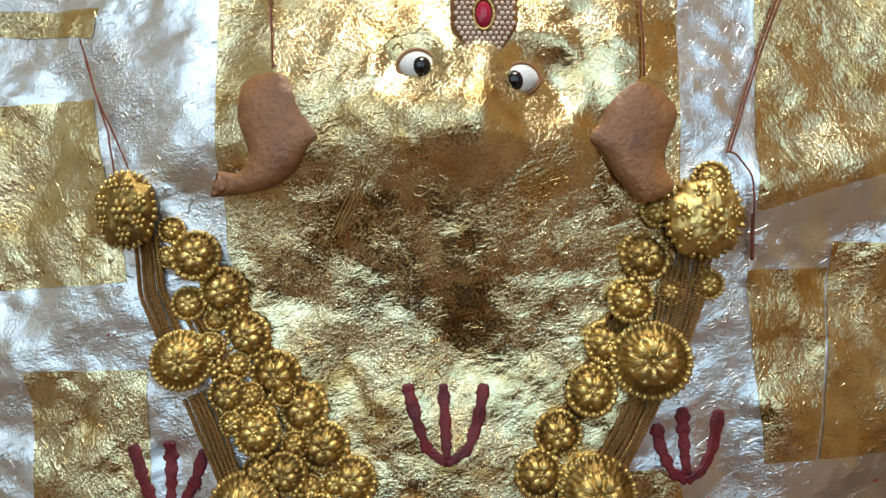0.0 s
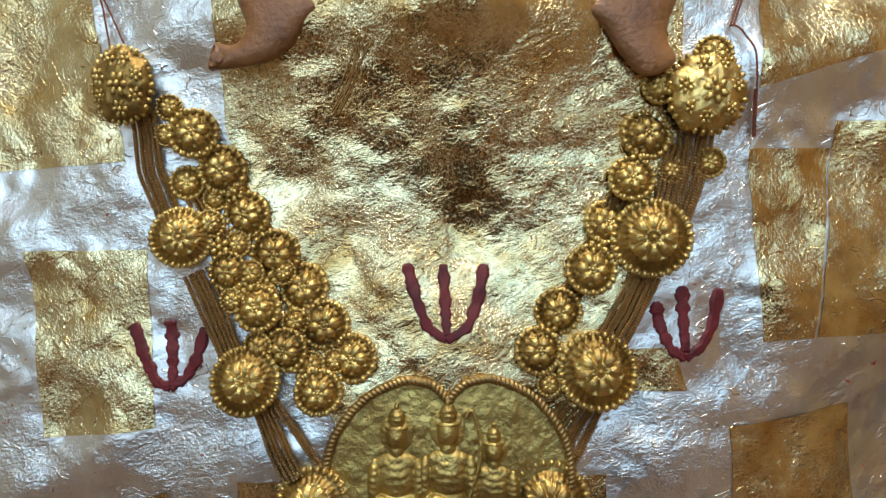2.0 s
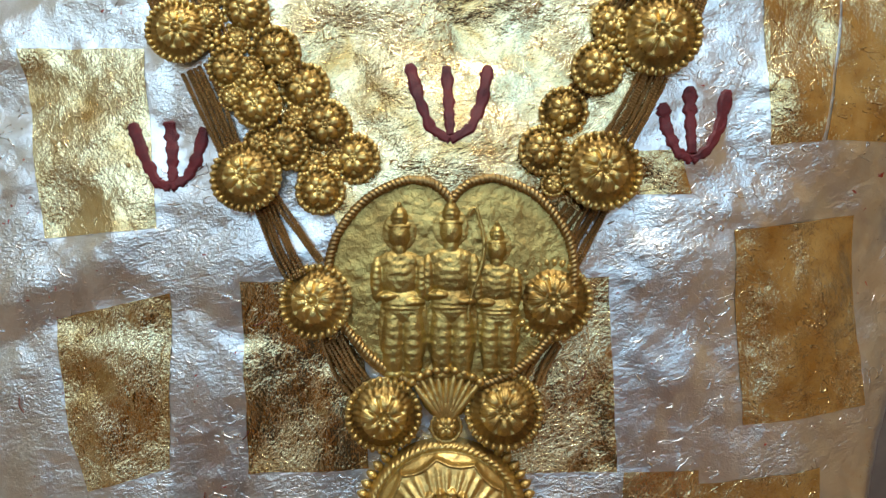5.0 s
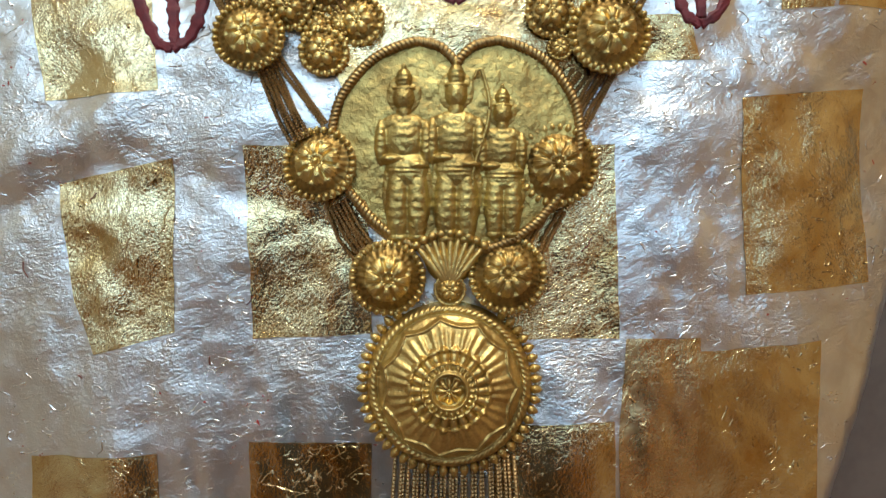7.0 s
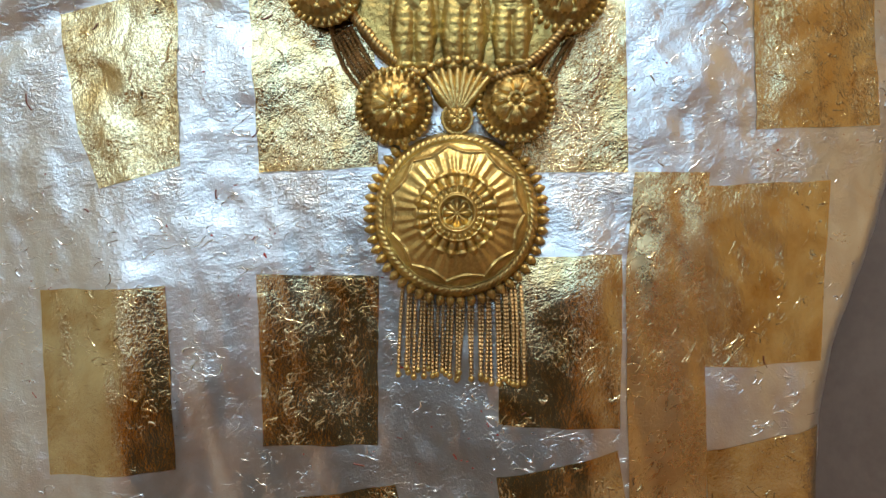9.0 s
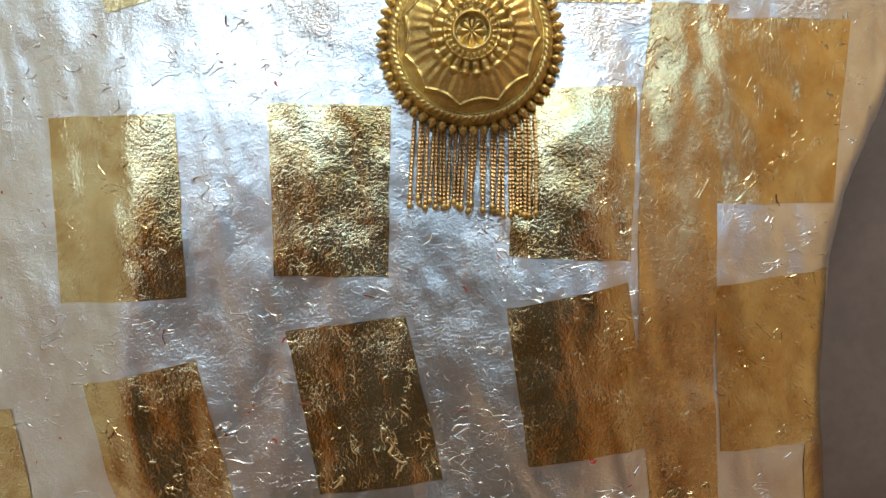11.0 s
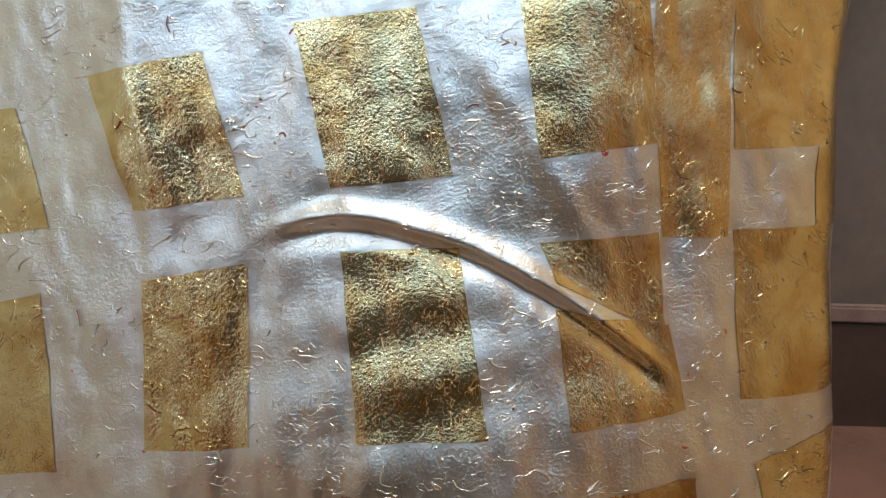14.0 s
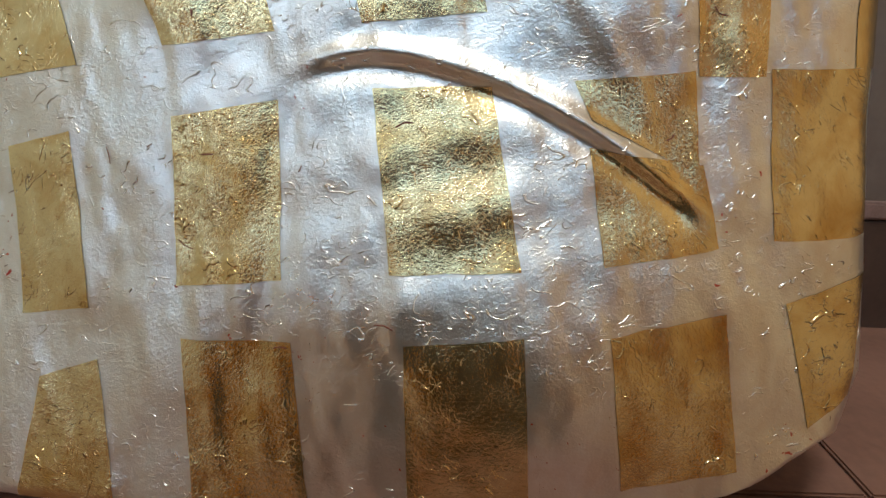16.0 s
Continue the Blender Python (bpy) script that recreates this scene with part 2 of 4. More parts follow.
def relief(x, z):
    """How far the idol's front stands out towards the viewer."""
    calm = 0.30 + 0.70 / (1 + np.exp(-(z - 0.93) / 0.05))
    d = calm * (0.0060 * lumps(x, z, 0.085, 0) + 0.0036 * lumps(x, z, 0.042, 1) + 0.0013 * lumps(x + 0.4 * z, z, 0.019, 2) + 0.0005 * lumps(x - 0.3 * z, z, 0.009, 5))
    # upright pleats of the leaf on the belly
    d = d + (1 - calm) * (0.0016 * lumps(x, z * 0.30, 0.024, 3) + 0.0009 * lumps(x + 0.2 * z, z * 0.35, 0.011, 4))
    # the face with its muzzle, brows and eye hollows
    d = d + 0.042 * hill(x, z, 0.0, 1.350, 0.17, 0.085) - 0.008 * hill(x, z, -0.07, 1.165, 0.08, 0.05) + 0.014 * hill(x, z, 0.03, 1.335, 0.05, 0.035)
    d = d - 0.013 * hill(x, z, -0.018, 1.385, 0.030, 0.024) - 0.015 * hill(x, z, 0.066, 1.373, 0.034, 0.030)
    for ex, ez, wide in ((-0.024, 1.381, 0.026), (0.068, 1.367, 0.034)):
        q = np.hypot((x - ex) / wide, (z - ez) / (wide * 1.15))
        d = d + wide * 0.055 * np.exp(-((q - 1.05) / 0.25) ** 2)
    d = d + 0.006 * hill(x, z, 0.026, 1.385, 0.014, 0.04)
    # the breast, the arm and the folds across the left side
    d = d + 0.010 * hill(x, z, 0.0, 1.06, 0.16, 0.07) + 0.016 * ridge(x, z, 0.22, 1.285, 0.42, 1.335, 0.035)
    d = d + 0.006 * ridge(x, z, -0.40, 0.93, -0.23, 1.02, 0.022) - 0.004 * ridge(x, z, -0.40, 0.905, -0.24, 0.975, 0.014)
    d = d + 0.008 * hill(x, z, 0.23, 1.13, 0.08, 0.075) + 0.008 * hill(x, z, -0.28, 1.01, 0.10, 0.08)
    # the belly: a lip, the hollow under it, and a swelling below
    e = z - lip_line(x)
    span = 1 / (1 + np.exp(-(x + 0.135) / 0.010)) / (1 + np.exp((x - 0.135) / 0.008))
    d = d + span * (0.0065 * np.exp(-(e / 0.0075) ** 2) - 0.0032 * np.exp(-((e + 0.014) / 0.008) ** 2))
    d = d + 0.003 * ridge(x, z, 0.005, 0.57, 0.10, 0.435, 0.012)
    d = d + 0.038 * hill(x, z, -0.01, 0.255, 0.18, 0.11)
    d = d + 0.0013 * np.sin((z - 0.345 - 0.25 * x) / 0.052 * 2 * np.pi) * hill(x, z, -0.03, 0.365, 0.10, 0.08)
    low = 1 / (1 + np.exp((z - 0.80) / 0.02)) / (1 + np.exp(-(z - 0.47) / 0.015))
    d = d + low * (0.009 * hill(x, z, 0.085, 0.64, 0.05, 9) + 0.007 * hill(x, z, -0.25, 0.64, 0.032, 9))
    d = d - 1.1 * np.maximum(x - 0.16, 0) ** 2 / (1 + np.exp((z - 1.08) / 0.03)) - 0.5 * np.maximum(-0.2 - x, 0) ** 2 / (1 + np.exp((z - 0.85) / 0.03))
    return d


def front(z):
    """The depth of the idol's front at a height: upright at the face, coming forward to the foot."""
    s = np.maximum(EYE - z, 0.0)
    y = 0.4576 + s * (0.0042 + s * (-0.2553 + s * (0.2061 - 0.1274 * s)))
    return y + 0.5 * np.maximum(z - 1.45, 0) ** 2


def edge_right(z):
    return np.interp(z, [0.128, 0.14, 0.156, 0.168, 0.198, 0.236, 0.307, 0.387, 0.545, 0.65, 0.70, 0.745, 0.80, 0.9, 1.4, 1.62],
                     [0.05, 0.10, 0.150, 0.205, 0.272, 0.294, 0.298, 0.296, 0.291, 0.298, 0.310, 0.333, 0.36, 0.40, 0.42, 0.30])


def edge_left(z):
    return np.interp(z, [0.128, 0.15, 0.20, 0.30, 1.4, 1.62], [-0.40, -0.41, -0.43, -0.45, -0.43, -0.30])


def surface(x, z, lift=0.0):
    """The idol's front at x, z; lift moves the place out along the surface's normal."""
    x, z = np.asarray(x, float), np.asarray(z, float)

    def depth(x, z):
        r = 0.028
        near = np.minimum(np.minimum(edge_right(z) - x, x - edge_left(z)), np.minimum((z - 0.126) * 1.6, 1.625 - z))
        near = np.clip(near, 0, r)
        return front(z) - relief(x, z) + r - np.sqrt(np.maximum(r * r - (r - near) ** 2, 0))

    y = depth(x, z)
    h = 0.0015
    nx, nz = (depth(x + h, z) - depth(x - h, z)) / (2 * h), (depth(x, z + h) - depth(x, z - h)) / (2 * h)
    nx, nz = np.clip(nx, -3, 3), np.clip(nz, -3, 3)
    n = np.stack([nx, -np.ones_like(nx), nz], -1)
    n /= np.linalg.norm(n, axis=-1, keepdims=True)
    return np.stack([x, y, z], -1) + lift * n, n


def build_idol():
    cols = 340
    zs = np.concatenate([np.linspace(1.62, 0.25, 740), np.linspace(0.248, 0.128, 90)])
    u = np.linspace(0, 1, cols)
    u = 0.5 - 0.5 * np.cos(np.pi * u) * (0.25) - 0.75 * (0.5 - u)
    u = (u - u.min()) / (u.max() - u.min())
    z = np.repeat(zs[:, None], cols, 1)
    x = edge_left(z) + (edge_right(z) - edge_left(z)) * u[None, :]
    p, _ = surface(x, z)
    rows = len(zs)
    verts = p.reshape(-1, 3).tolist()
    faces = grid_faces(rows, cols)
    # the sides run back to the wall
    rim = [c for c in range(cols)] + [r * cols + cols - 1 for r in range(1, rows)] + \
          [(rows - 1) * cols + c for c in range(cols - 2, -1, -1)] + [r * cols for r in range(rows - 2, 0, -1)]
    first = len(verts)
    for i in rim:
        vx, vy, vz = verts[i]
        verts.append((vx * 0.97, BACK - 0.01, max(vz, STEP + 0.001)))
    n = len(rim)
    for k in range(n):
        faces.append((rim[k], first + k, first + (k + 1) % n, rim[(k + 1) % n]))
    ob = link_mesh("statue", verts, [f[::-1] for f in faces], [SILVER])
    return tagged(ob, "stone idol covered in crumpled silver leaf, standing on a tiled platform", "statue")


statue = build_idol()


def gold_sheet(name, left, right, label, group, step=0.003, ragged=0.0006, mat=None):
    """A sheet of gold leaf pressed on the idol, between two side lines of equal count."""
    def line(pts, k):
        a = np.array(pts)
        q = np.linspace(0, len(a) - 1, k)
        return np.stack([np.interp(q, range(len(a)), a[:, 0]), np.interp(q, range(len(a)), a[:, 1])], -1)
    tall = np.abs(np.diff(np.array(left), axis=0)).sum()
    wide = abs(np.array(right)[:, 0] - np.array(left)[:, 0]).max()
    rows, cols = max(8, int(tall / step)), max(8, int(wide / step))
    a, b = line(left, rows), line(right, rows)
    q = np.linspace(0, 1, cols)[None, :, None]
    g = a[:, None] * (1 - q) + b[:, None] * q
    x, z = g[..., 0], g[..., 1]
    x, z = x + ragged * lumps(x, z, 0.02, 3), z + ragged * lumps(x, z, 0.02, 4)
    x = np.clip(x, edge_left(z) + 0.0004, edge_right(z) - 0.0004)
    top, _ = surface(x, z, 0.0005)
    verts = top.reshape(-1, 3).tolist()
    faces = grid_faces(rows, cols)
    ob = link_mesh(name, verts, [f[::-1] for f in faces], mat or GOLD)
    return tagged(ob, label, "gold leaf", group)


def gold_square(left, right):
    return gold_sheet("gold_leaf_square", left, right, "crinkled square of gold leaf stuck on the silver idol", "gold leaf squares on the idol")


gold_sheet("gold_leaf_sheet", [(-0.177, 1.60), (-0.172, 1.43), (-0.166, 1.25), (-0.128, 1.115), (-0.067, 1.0)],
           [(0.178, 1.60), (0.179, 1.43), (0.180, 1.25), (0.154, 1.123), (0.088, 1.0)],
           "large crumpled sheet of gold leaf over the idol's face and breast", "")
gold_sheet("gold_leaf_strip", [(0.134, 0.84), (0.127, 0.758), (0.130, 0.582), (0.144, 0.447)],
           [(0.192, 0.84), (0.189, 0.758), (0.189, 0.583), (0.194, 0.449)],
           "long smooth strip of worn gold leaf down the idol's side", "", mat=PALE_GOLD)
gold_square([(-0.380, 1.357), (-0.371, 1.216)], [(-0.270, 1.366), (-0.242, 1.224)])
gold_square([(-0.373, 1.436), (-0.374, 1.418)], [(-0.266, 1.436), (-0.270, 1.413)])
gold_square([(-0.320, 1.156), (-0.302, 1.015)], [(-0.227, 1.157), (-0.217, 1.023)])
gold_square([(0.243, 1.482), (0.236, 1.278)], [(0.374, 1.482), (0.364, 1.316)])
gold_square([(0.233, 1.234), (0.245, 1.086)], [(0.301, 1.235), (0.285, 1.088)])
gold_square([(0.304, 1.256), (0.288, 1.089)], [(0.361, 1.254), (0.384, 1.090)])
gold_square([(0.219, 1.021), (0.228, 0.872)], [(0.327, 1.032), (0.342, 0.877)])
gold_square([(0.115, 1.080), (0.121, 1.048)], [(0.176, 1.082), (0.186, 1.049)])
gold_square([(-0.297, 0.953), (-0.285, 0.866), (-0.270, 0.825)], [(-0.209, 0.974), (-0.209, 0.900), (-0.208, 0.842)])
gold_square([(-0.155, 0.983), (-0.149, 0.837)], [(-0.064, 0.983), (-0.058, 0.843)])
gold_square([(0.038, 0.982), (0.040, 0.839)], [(0.124, 0.986), (0.129, 0.840)])
gold_square([(0.189, 0.830), (0.185, 0.694)], [(0.295, 0.834), (0.285, 0.695)])
gold_square([(-0.318, 0.748), (-0.308, 0.610)], [(-0.218, 0.753), (-0.209, 0.618)])
gold_square([(-0.150, 0.762), (-0.144, 0.634)], [(-0.058, 0.761), (-0.058, 0.635)])
gold_square([(0.034, 0.776), (0.033, 0.653)], [(0.125, 0.779), (0.123, 0.652)])
gold_square([(0.188, 0.633), (0.195, 0.512)], [(0.284, 0.646), (0.288, 0.516)])
gold_square([(-0.288, 0.552), (-0.251, 0.456)], [(-0.201, 0.571), (-0.169, 0.468)])
gold_square([(-0.135, 0.593), (-0.105, 0.476)], [(-0.044, 0.607), (-0.013, 0.487)])
gold_square([(0.031, 0.615), (0.050, 0.502)], [(0.121, 0.636), (0.141, 0.516)])
gold_square([(-0.442, 0.513), (-0.425, 0.421)], [(-0.349, 0.527), (-0.319, 0.440)])
gold_square([(-0.244, 0.407), (-0.235, 0.289)], [(-0.165, 0.421), (-0.155, 0.300)])
gold_square([(-0.096, 0.431), (-0.077, 0.309)], [(-0.008, 0.436), (0.016, 0.314)])
gold_square([(0.065, 0.395), (0.075, 0.317)], [(0.149, 0.386), (0.161, 0.329)])
gold_square([(0.052, 0.441), (0.065, 0.415)], [(0.141, 0.451), (0.147, 0.378)])
gold_square([(0.198, 0.454), (0.205, 0.333)], [(0.281, 0.456), (0.287, 0.335)])
gold_square([(-0.228, 0.255), (-0.213, 0.138)], [(-0.146, 0.260), (-0.129, 0.150)])
gold_square([(-0.065, 0.266), (-0.058, 0.161)], [(0.018, 0.275), (0.027, 0.161)])
gold_square([(0.079, 0.274), (0.092, 0.170)], [(0.166, 0.286), (0.177, 0.180)])
gold_square([(0.215, 0.291), (0.234, 0.204)], [(0.289, 0.308), (0.272, 0.225)])
gold_square([(-0.341, 0.217), (-0.352, 0.132)], [(-0.295, 0.233), (-0.273, 0.141)])
gold_square([(-0.377, 0.378), (-0.359, 0.259)], [(-0.324, 0.393), (-0.303, 0.269)])
gold_square([(0.263, 0.514), (0.265, 0.456)], [(0.290, 0.518), (0.292, 0.455)])

# ---------------------------------------------------------------- jewellery: materials
def metal(name, light, dark, rough, bump_height, scale=160.0):
    m, t, p = material(name)
    geo = t.nodes.new("ShaderNodeNewGeometry")
    g = geo.outputs["Position"]
    stain, small = noise_at(t, g, 28, 4, 0.6, 0.5), noise_at(t, g, scale * 3, 3, 0.6)
    mixv = total(t, (stain, 0.75), (small, 0.25))
    t.links.new(blend(t, ramp(t, mixv, [(0.40, (0, 0, 0)), (0.64, (1, 1, 1))]), light, dark), p.inputs["Base Color"])
    p.inputs["Metallic"].default_value = 1.0
    r = total(t, (stain, 0.25), (small, 0.15))
    add = t.nodes.new("ShaderNodeMath")
    t.links.new(r, add.inputs[0])
    add.inputs[1].default_value = rough
    t.links.new(add.outputs[0], p.inputs["Roughness"])
    b = nd(t, "ShaderNodeBump", Strength=0.7, Distance=bump_height)
    t.links.new(noise_at(t, g, scale, 3, 0.55, 0.4), b.inputs["Height"])
    t.links.new(b.outputs[0], p.inputs["Normal"])
    return m


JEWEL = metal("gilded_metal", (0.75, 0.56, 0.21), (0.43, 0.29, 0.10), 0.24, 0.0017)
BROWN_GILT = metal("dark_brown_gilt", (0.40, 0.265, 0.085), (0.20, 0.125, 0.04), 0.30, 0.0012)
PLAQUE = metal("hammered_gilt", (0.56, 0.43, 0.15), (0.34, 0.23, 0.075), 0.27, 0.0016, 260.0)
ROPE = metal("brown_gilt_rope", (0.46, 0.31, 0.12), (0.24, 0.15, 0.06), 0.24, 0.0006, 300.0)
CHAIN = metal("dull_gold_chain", (0.46, 0.30, 0.13), (0.23, 0.14, 0.06), 0.25, 0.0005, 400.0)
COPPER = rough_paint("brown_copper_clay", (0.33, 0.150, 0.055), (0.16, 0.066, 0.028), 20, 0.38, 0.006)
RED_PASTE = rough_paint("dark_red_paste", (0.15, 0.008, 0.013), (0.07, 0.006, 0.012), 60, 0.55, 0.0030)
RED_THREAD = rough_paint("red_brown_thread", (0.20, 0.055, 0.03), (0.12, 0.03, 0.02), 90, 0.8, 0.001)
ENAMEL = rough_paint("white_enamel", (0.80, 0.79, 0.79), (0.70, 0.68, 0.67), 30, 0.12, 0.0001)
BLACK = rough_paint("black_enamel", (0.012, 0.010, 0.010), (0.02, 0.016, 0.014), 40, 0.08, 0.0001)
PEARL = rough_paint("cream_pearl", (0.72, 0.60, 0.50), (0.60, 0.42, 0.34), 60, 0.25, 0.0002)
RUBY = rough_paint("pink_red_gem", (0.45, 0.02, 0.06), (0.25, 0.01, 0.03), 50, 0.08, 0.0004)


# ---------------------------------------------------------------- jewellery: shapes
def lie(x, z, lift, spin=0.0, tip=(0.0, 0.0)):
    """A pose on the idol: its z axis points out of the surface, its y axis up along it."""
    p, _ = surface(np.array([x]), np.array([z]))
    s = (front(z + 0.01) - front(z - 0.01)) / 0.02
    out = Vector((tip[0], -1.0, float(s) + tip[1])).normalized()
    right = Vector((0, 0, 1)).cross(out).normalized()
    up = out.cross(right)
    m = Matrix((right, up, out)).transposed().to_4x4()
    m.translation = Vector(p[0]) + out * lift
    return m @ pose(0, 0, 0, 0, 0, spin)


def polar_mesh(name, height, rings, spokes, mat, outline=None, skirt=0.12, bright=None):
    """A round plate with relief: height of radius and angle, for a radius of 1."""
    r = np.linspace(0.0, 1.0, rings)[1:]
    a = np.linspace(0, 2 * np.pi, spokes, endpoint=False)
    rr, aa = np.meshgrid(r, a, indexing="ij")
    h = height(rr, aa)
    w = outline(aa) if outline else 1.0
    pts = np.stack([rr * w * np.cos(aa), rr * w * np.sin(aa), h], -1)
    verts = [(0, 0, float(height(np.array([1e-4]), np.array([0.0]))[0]))] + pts.reshape(-1, 3).tolist()
    n = len(r)
    faces = [(0, 1 + k, 1 + (k + 1) % spokes) for k in range(spokes)]
    for i in range(n - 1):
        for k in range(spokes):
            q = (k + 1) % spokes
            faces.append((1 + i * spokes + k, 1 + (i + 1) * spokes + k, 1 + (i + 1) * spokes + q, 1 + i * spokes + q))
    first = len(verts)
    last = 1 + (n - 1) * spokes
    for k in range(spokes):
        x, y, _ = verts[last + k]
        verts.append((x * 0.96, y * 0.96, -skirt))
    for k in range(spokes):
        q = (k + 1) % spokes
        faces.append((last + k, first + k, first + q, last + q))
    me = bpy.data.meshes.new(name)
    me.from_pydata(verts, [], faces)
    me.materials.append(mat)
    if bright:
        # petals, centre and rim picked by bright take the lighter gilt
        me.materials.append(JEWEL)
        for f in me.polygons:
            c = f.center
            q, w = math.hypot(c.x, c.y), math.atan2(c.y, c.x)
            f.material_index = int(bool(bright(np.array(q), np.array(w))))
    me.polygons.foreach_set("use_smooth", [True] * len(me.polygons))
    me.update()
    return me


def blob(bm, centre, size, turn=0.0, seg=8, rings=5):
    m = Matrix.Translation(centre) @ Matrix.Rotation(turn, 4, "Z") @ Matrix.Diagonal((*size, 1))
    bmesh.ops.create_uvsphere(bm, u_segments=seg, v_segments=rings, radius=1.0, matrix=m)


def mesh_of(name, bm, mat):
    me = bpy.data.meshes.new(name)
    bm.to_mesh(me)
    bm.free()
    me.materials.append(mat)
    me.polygons.foreach_set("use_smooth", [True] * len(me.polygons))
    return me


def bead_ring(name, count, radius, size, mat, z=0.12):
    bm = bmesh.new()
    rnd = random.Random(count)
    for k in range(count):
        a = 2 * math.pi * k / count
        q = rnd.uniform(0.88, 1.1)
        blob(bm, (radius * math.cos(a), radius * math.sin(a), z), (size[0] * q, size[1] * q, size[2] * rnd.uniform(0.8, 1.15)), a, 7, 5)
    return mesh_of(name, bm, mat)


def step_up(r, a, b):
    q = np.clip((r - a) / (b - a), 0, 1)
    return q * q * (3 - 2 * q)


def between(r, a, b):
    return np.where((r > a) & (r < b), np.sin(np.pi * np.clip((r - a) / (b - a), 0, 1)), 0.0)


def petals_of(r, a, count, at, wide, tall):
    """Rounded petals in a ring."""
    k = 2 * np.pi / count
    off = (a + k / 2) % k - k / 2
    q = 1 - ((r * np.cos(off) - at) / tall) ** 2 - (r * np.sin(off) / wide) ** 2
    return np.sqrt(np.maximum(q, 0))


def wedge_petals(r, a, count, inner, outer, gap=0.10):
    """Fan-shaped petals that share a ring, each rounded across and along."""
    k = 2 * np.pi / count
    off = np.abs((a + k / 2) % k - k / 2) / (k / 2)
    reach = outer - (outer - inner) * 0.30 * off ** 2
    q = np.clip((r - inner) / (reach - inner), 0, 1)
    across = np.sqrt(np.maximum(1 - (off / (1 - gap)) ** 2, 0))
    return across * np.sin(np.pi * np.clip(0.18 + 0.82 * q, 0, 1)) ** 0.5 * ((r > inner) & (r < reach))


def flower_height(r, a):
    dome = 0.25 * np.maximum(1 - (r / 0.78) ** 2, 0) ** 0.6
    return 0.06 + dome + 0.17 * petals_of(r, a, 6, 0.385, 0.205, 0.235) + 0.12 * np.exp(-((r - 0.12) / 0.045) ** 2) - 0.06 * np.exp(-(r / 0.06) ** 2) \
        + 0.08 * petals_of(r, a + 0.52, 6, 0.64, 0.10, 0.09) + 0.06 * between(r, 0.82, 1.0)


def dome_height(r, a):
    dome = 0.29 * np.maximum(1 - (r / 0.82) ** 2, 0) ** 0.65
    petal = wedge_petals(r, a, 8, 0.22, 0.62, 0.14)
    return 0.06 + dome + 0.15 * petal + 0.030 * np.cos(56 * a) * petal * step_up(r, 0.24, 0.40) + 0.06 * petals_of(r, a + np.pi / 8, 8, 0.62, 0.13, 0.10) \
        + 0.09 * np.exp(-((r - 0.185) / 0.03) ** 2) + 0.03 * np.cos(12 * a) * between(r, 0.06, 0.16) + 0.07 * between(r, -0.07, 0.07) + 0.05 * between(r, 0.79, 0.87)


def pendant_height(r, a):
    base = 0.02 + 0.40 * np.maximum(1 - r ** 2, 0) ** 0.8
    k = 2 * np.pi / 11
    off = np.abs((a + k / 2) % k - k / 2) / (k / 2)
    reach = 0.735 + 0.075 * (1 - off) ** 1.8
    petal = step_up(reach - r, -0.010, 0.014) * step_up(r, 0.42, 0.47)
    h = base + (0.034 + 0.022 * np.sqrt(np.maximum(1 - off ** 2, 0))) * petal
    h = h + 0.046 * np.exp(-((r - reach) / 0.020) ** 2) + 0.009 * np.cos(off * 3.5 * np.pi) * petal * step_up(0.74 - r, -0.05, 0.10)
    h = h + 0.075 * wedge_petals(r, a, 22, 0.31, 0.51, 0.02) + 0.05 * step_up(0.325 - r, -0.012, 0.012)
    h = h + 0.016 * (1 + np.cos(26 * a)) * between(r, 0.235, 0.305) + 0.05 * np.exp(-((r - 0.205) / 0.022) ** 2)
    h = h - 0.05 * step_up(0.185 - r, -0.01, 0.01) + 0.055 * wedge_petals(r, a, 8, 0.03, 0.165) + 0.03 * np.exp(-(r / 0.03) ** 2)
    return h + 0.05 * between(r, 0.865, 0.99) * (1 + 0.20 * np.cos(84 * a + 80 * r)) - 0.03 * np.exp(-((r - 0.855) / 0.012) ** 2)


FLOWER = polar_mesh("rosette", flower_height, 26, 96, BROWN_GILT, lambda a: 1 + 0.03 * np.cos(20 * a), 0.12,
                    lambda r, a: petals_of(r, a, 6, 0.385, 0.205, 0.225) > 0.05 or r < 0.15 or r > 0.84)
DOME = polar_mesh("rosette", dome_height, 30, 156, BROWN_GILT, lambda a: 1 + 0.02 * np.cos(28 * a), 0.12,
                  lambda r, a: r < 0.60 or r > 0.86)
FLOWER_RIM = bead_ring("bead_rim", 18, 0.90, (0.15, 0.115, 0.14), JEWEL)
DOME_RIM = bead_ring("bead_rim", 30, 0.92, (0.11, 0.078, 0.11), JEWEL)
bm = bmesh.new()
blob(bm, (0, 0, 0), (1, 1, 0.8), 0, 10, 6)
BOSS = mesh_of("boss", bm, JEWEL)
bm = bmesh.new()
for k in range(6):
    blob(bm, (0.60 * math.cos(k * math.pi / 3), 0.60 * math.sin(k * math.pi / 3), 0.05), (0.36, 0.27, 0.26), k * math.pi / 3, 8, 6)
blob(bm, (0, 0, 0.16), (0.30, 0.30, 0.28), 0, 8, 6)
FLORET = mesh_of("flower", bm, JEWEL)

necklace = new("necklace")
NECK = Vector((0.0, 0.42, 0.69))
necklace.location = NECK
tagged(necklace, "heavy gilded necklace of rosettes, chains and pendants on the idol", "necklace")


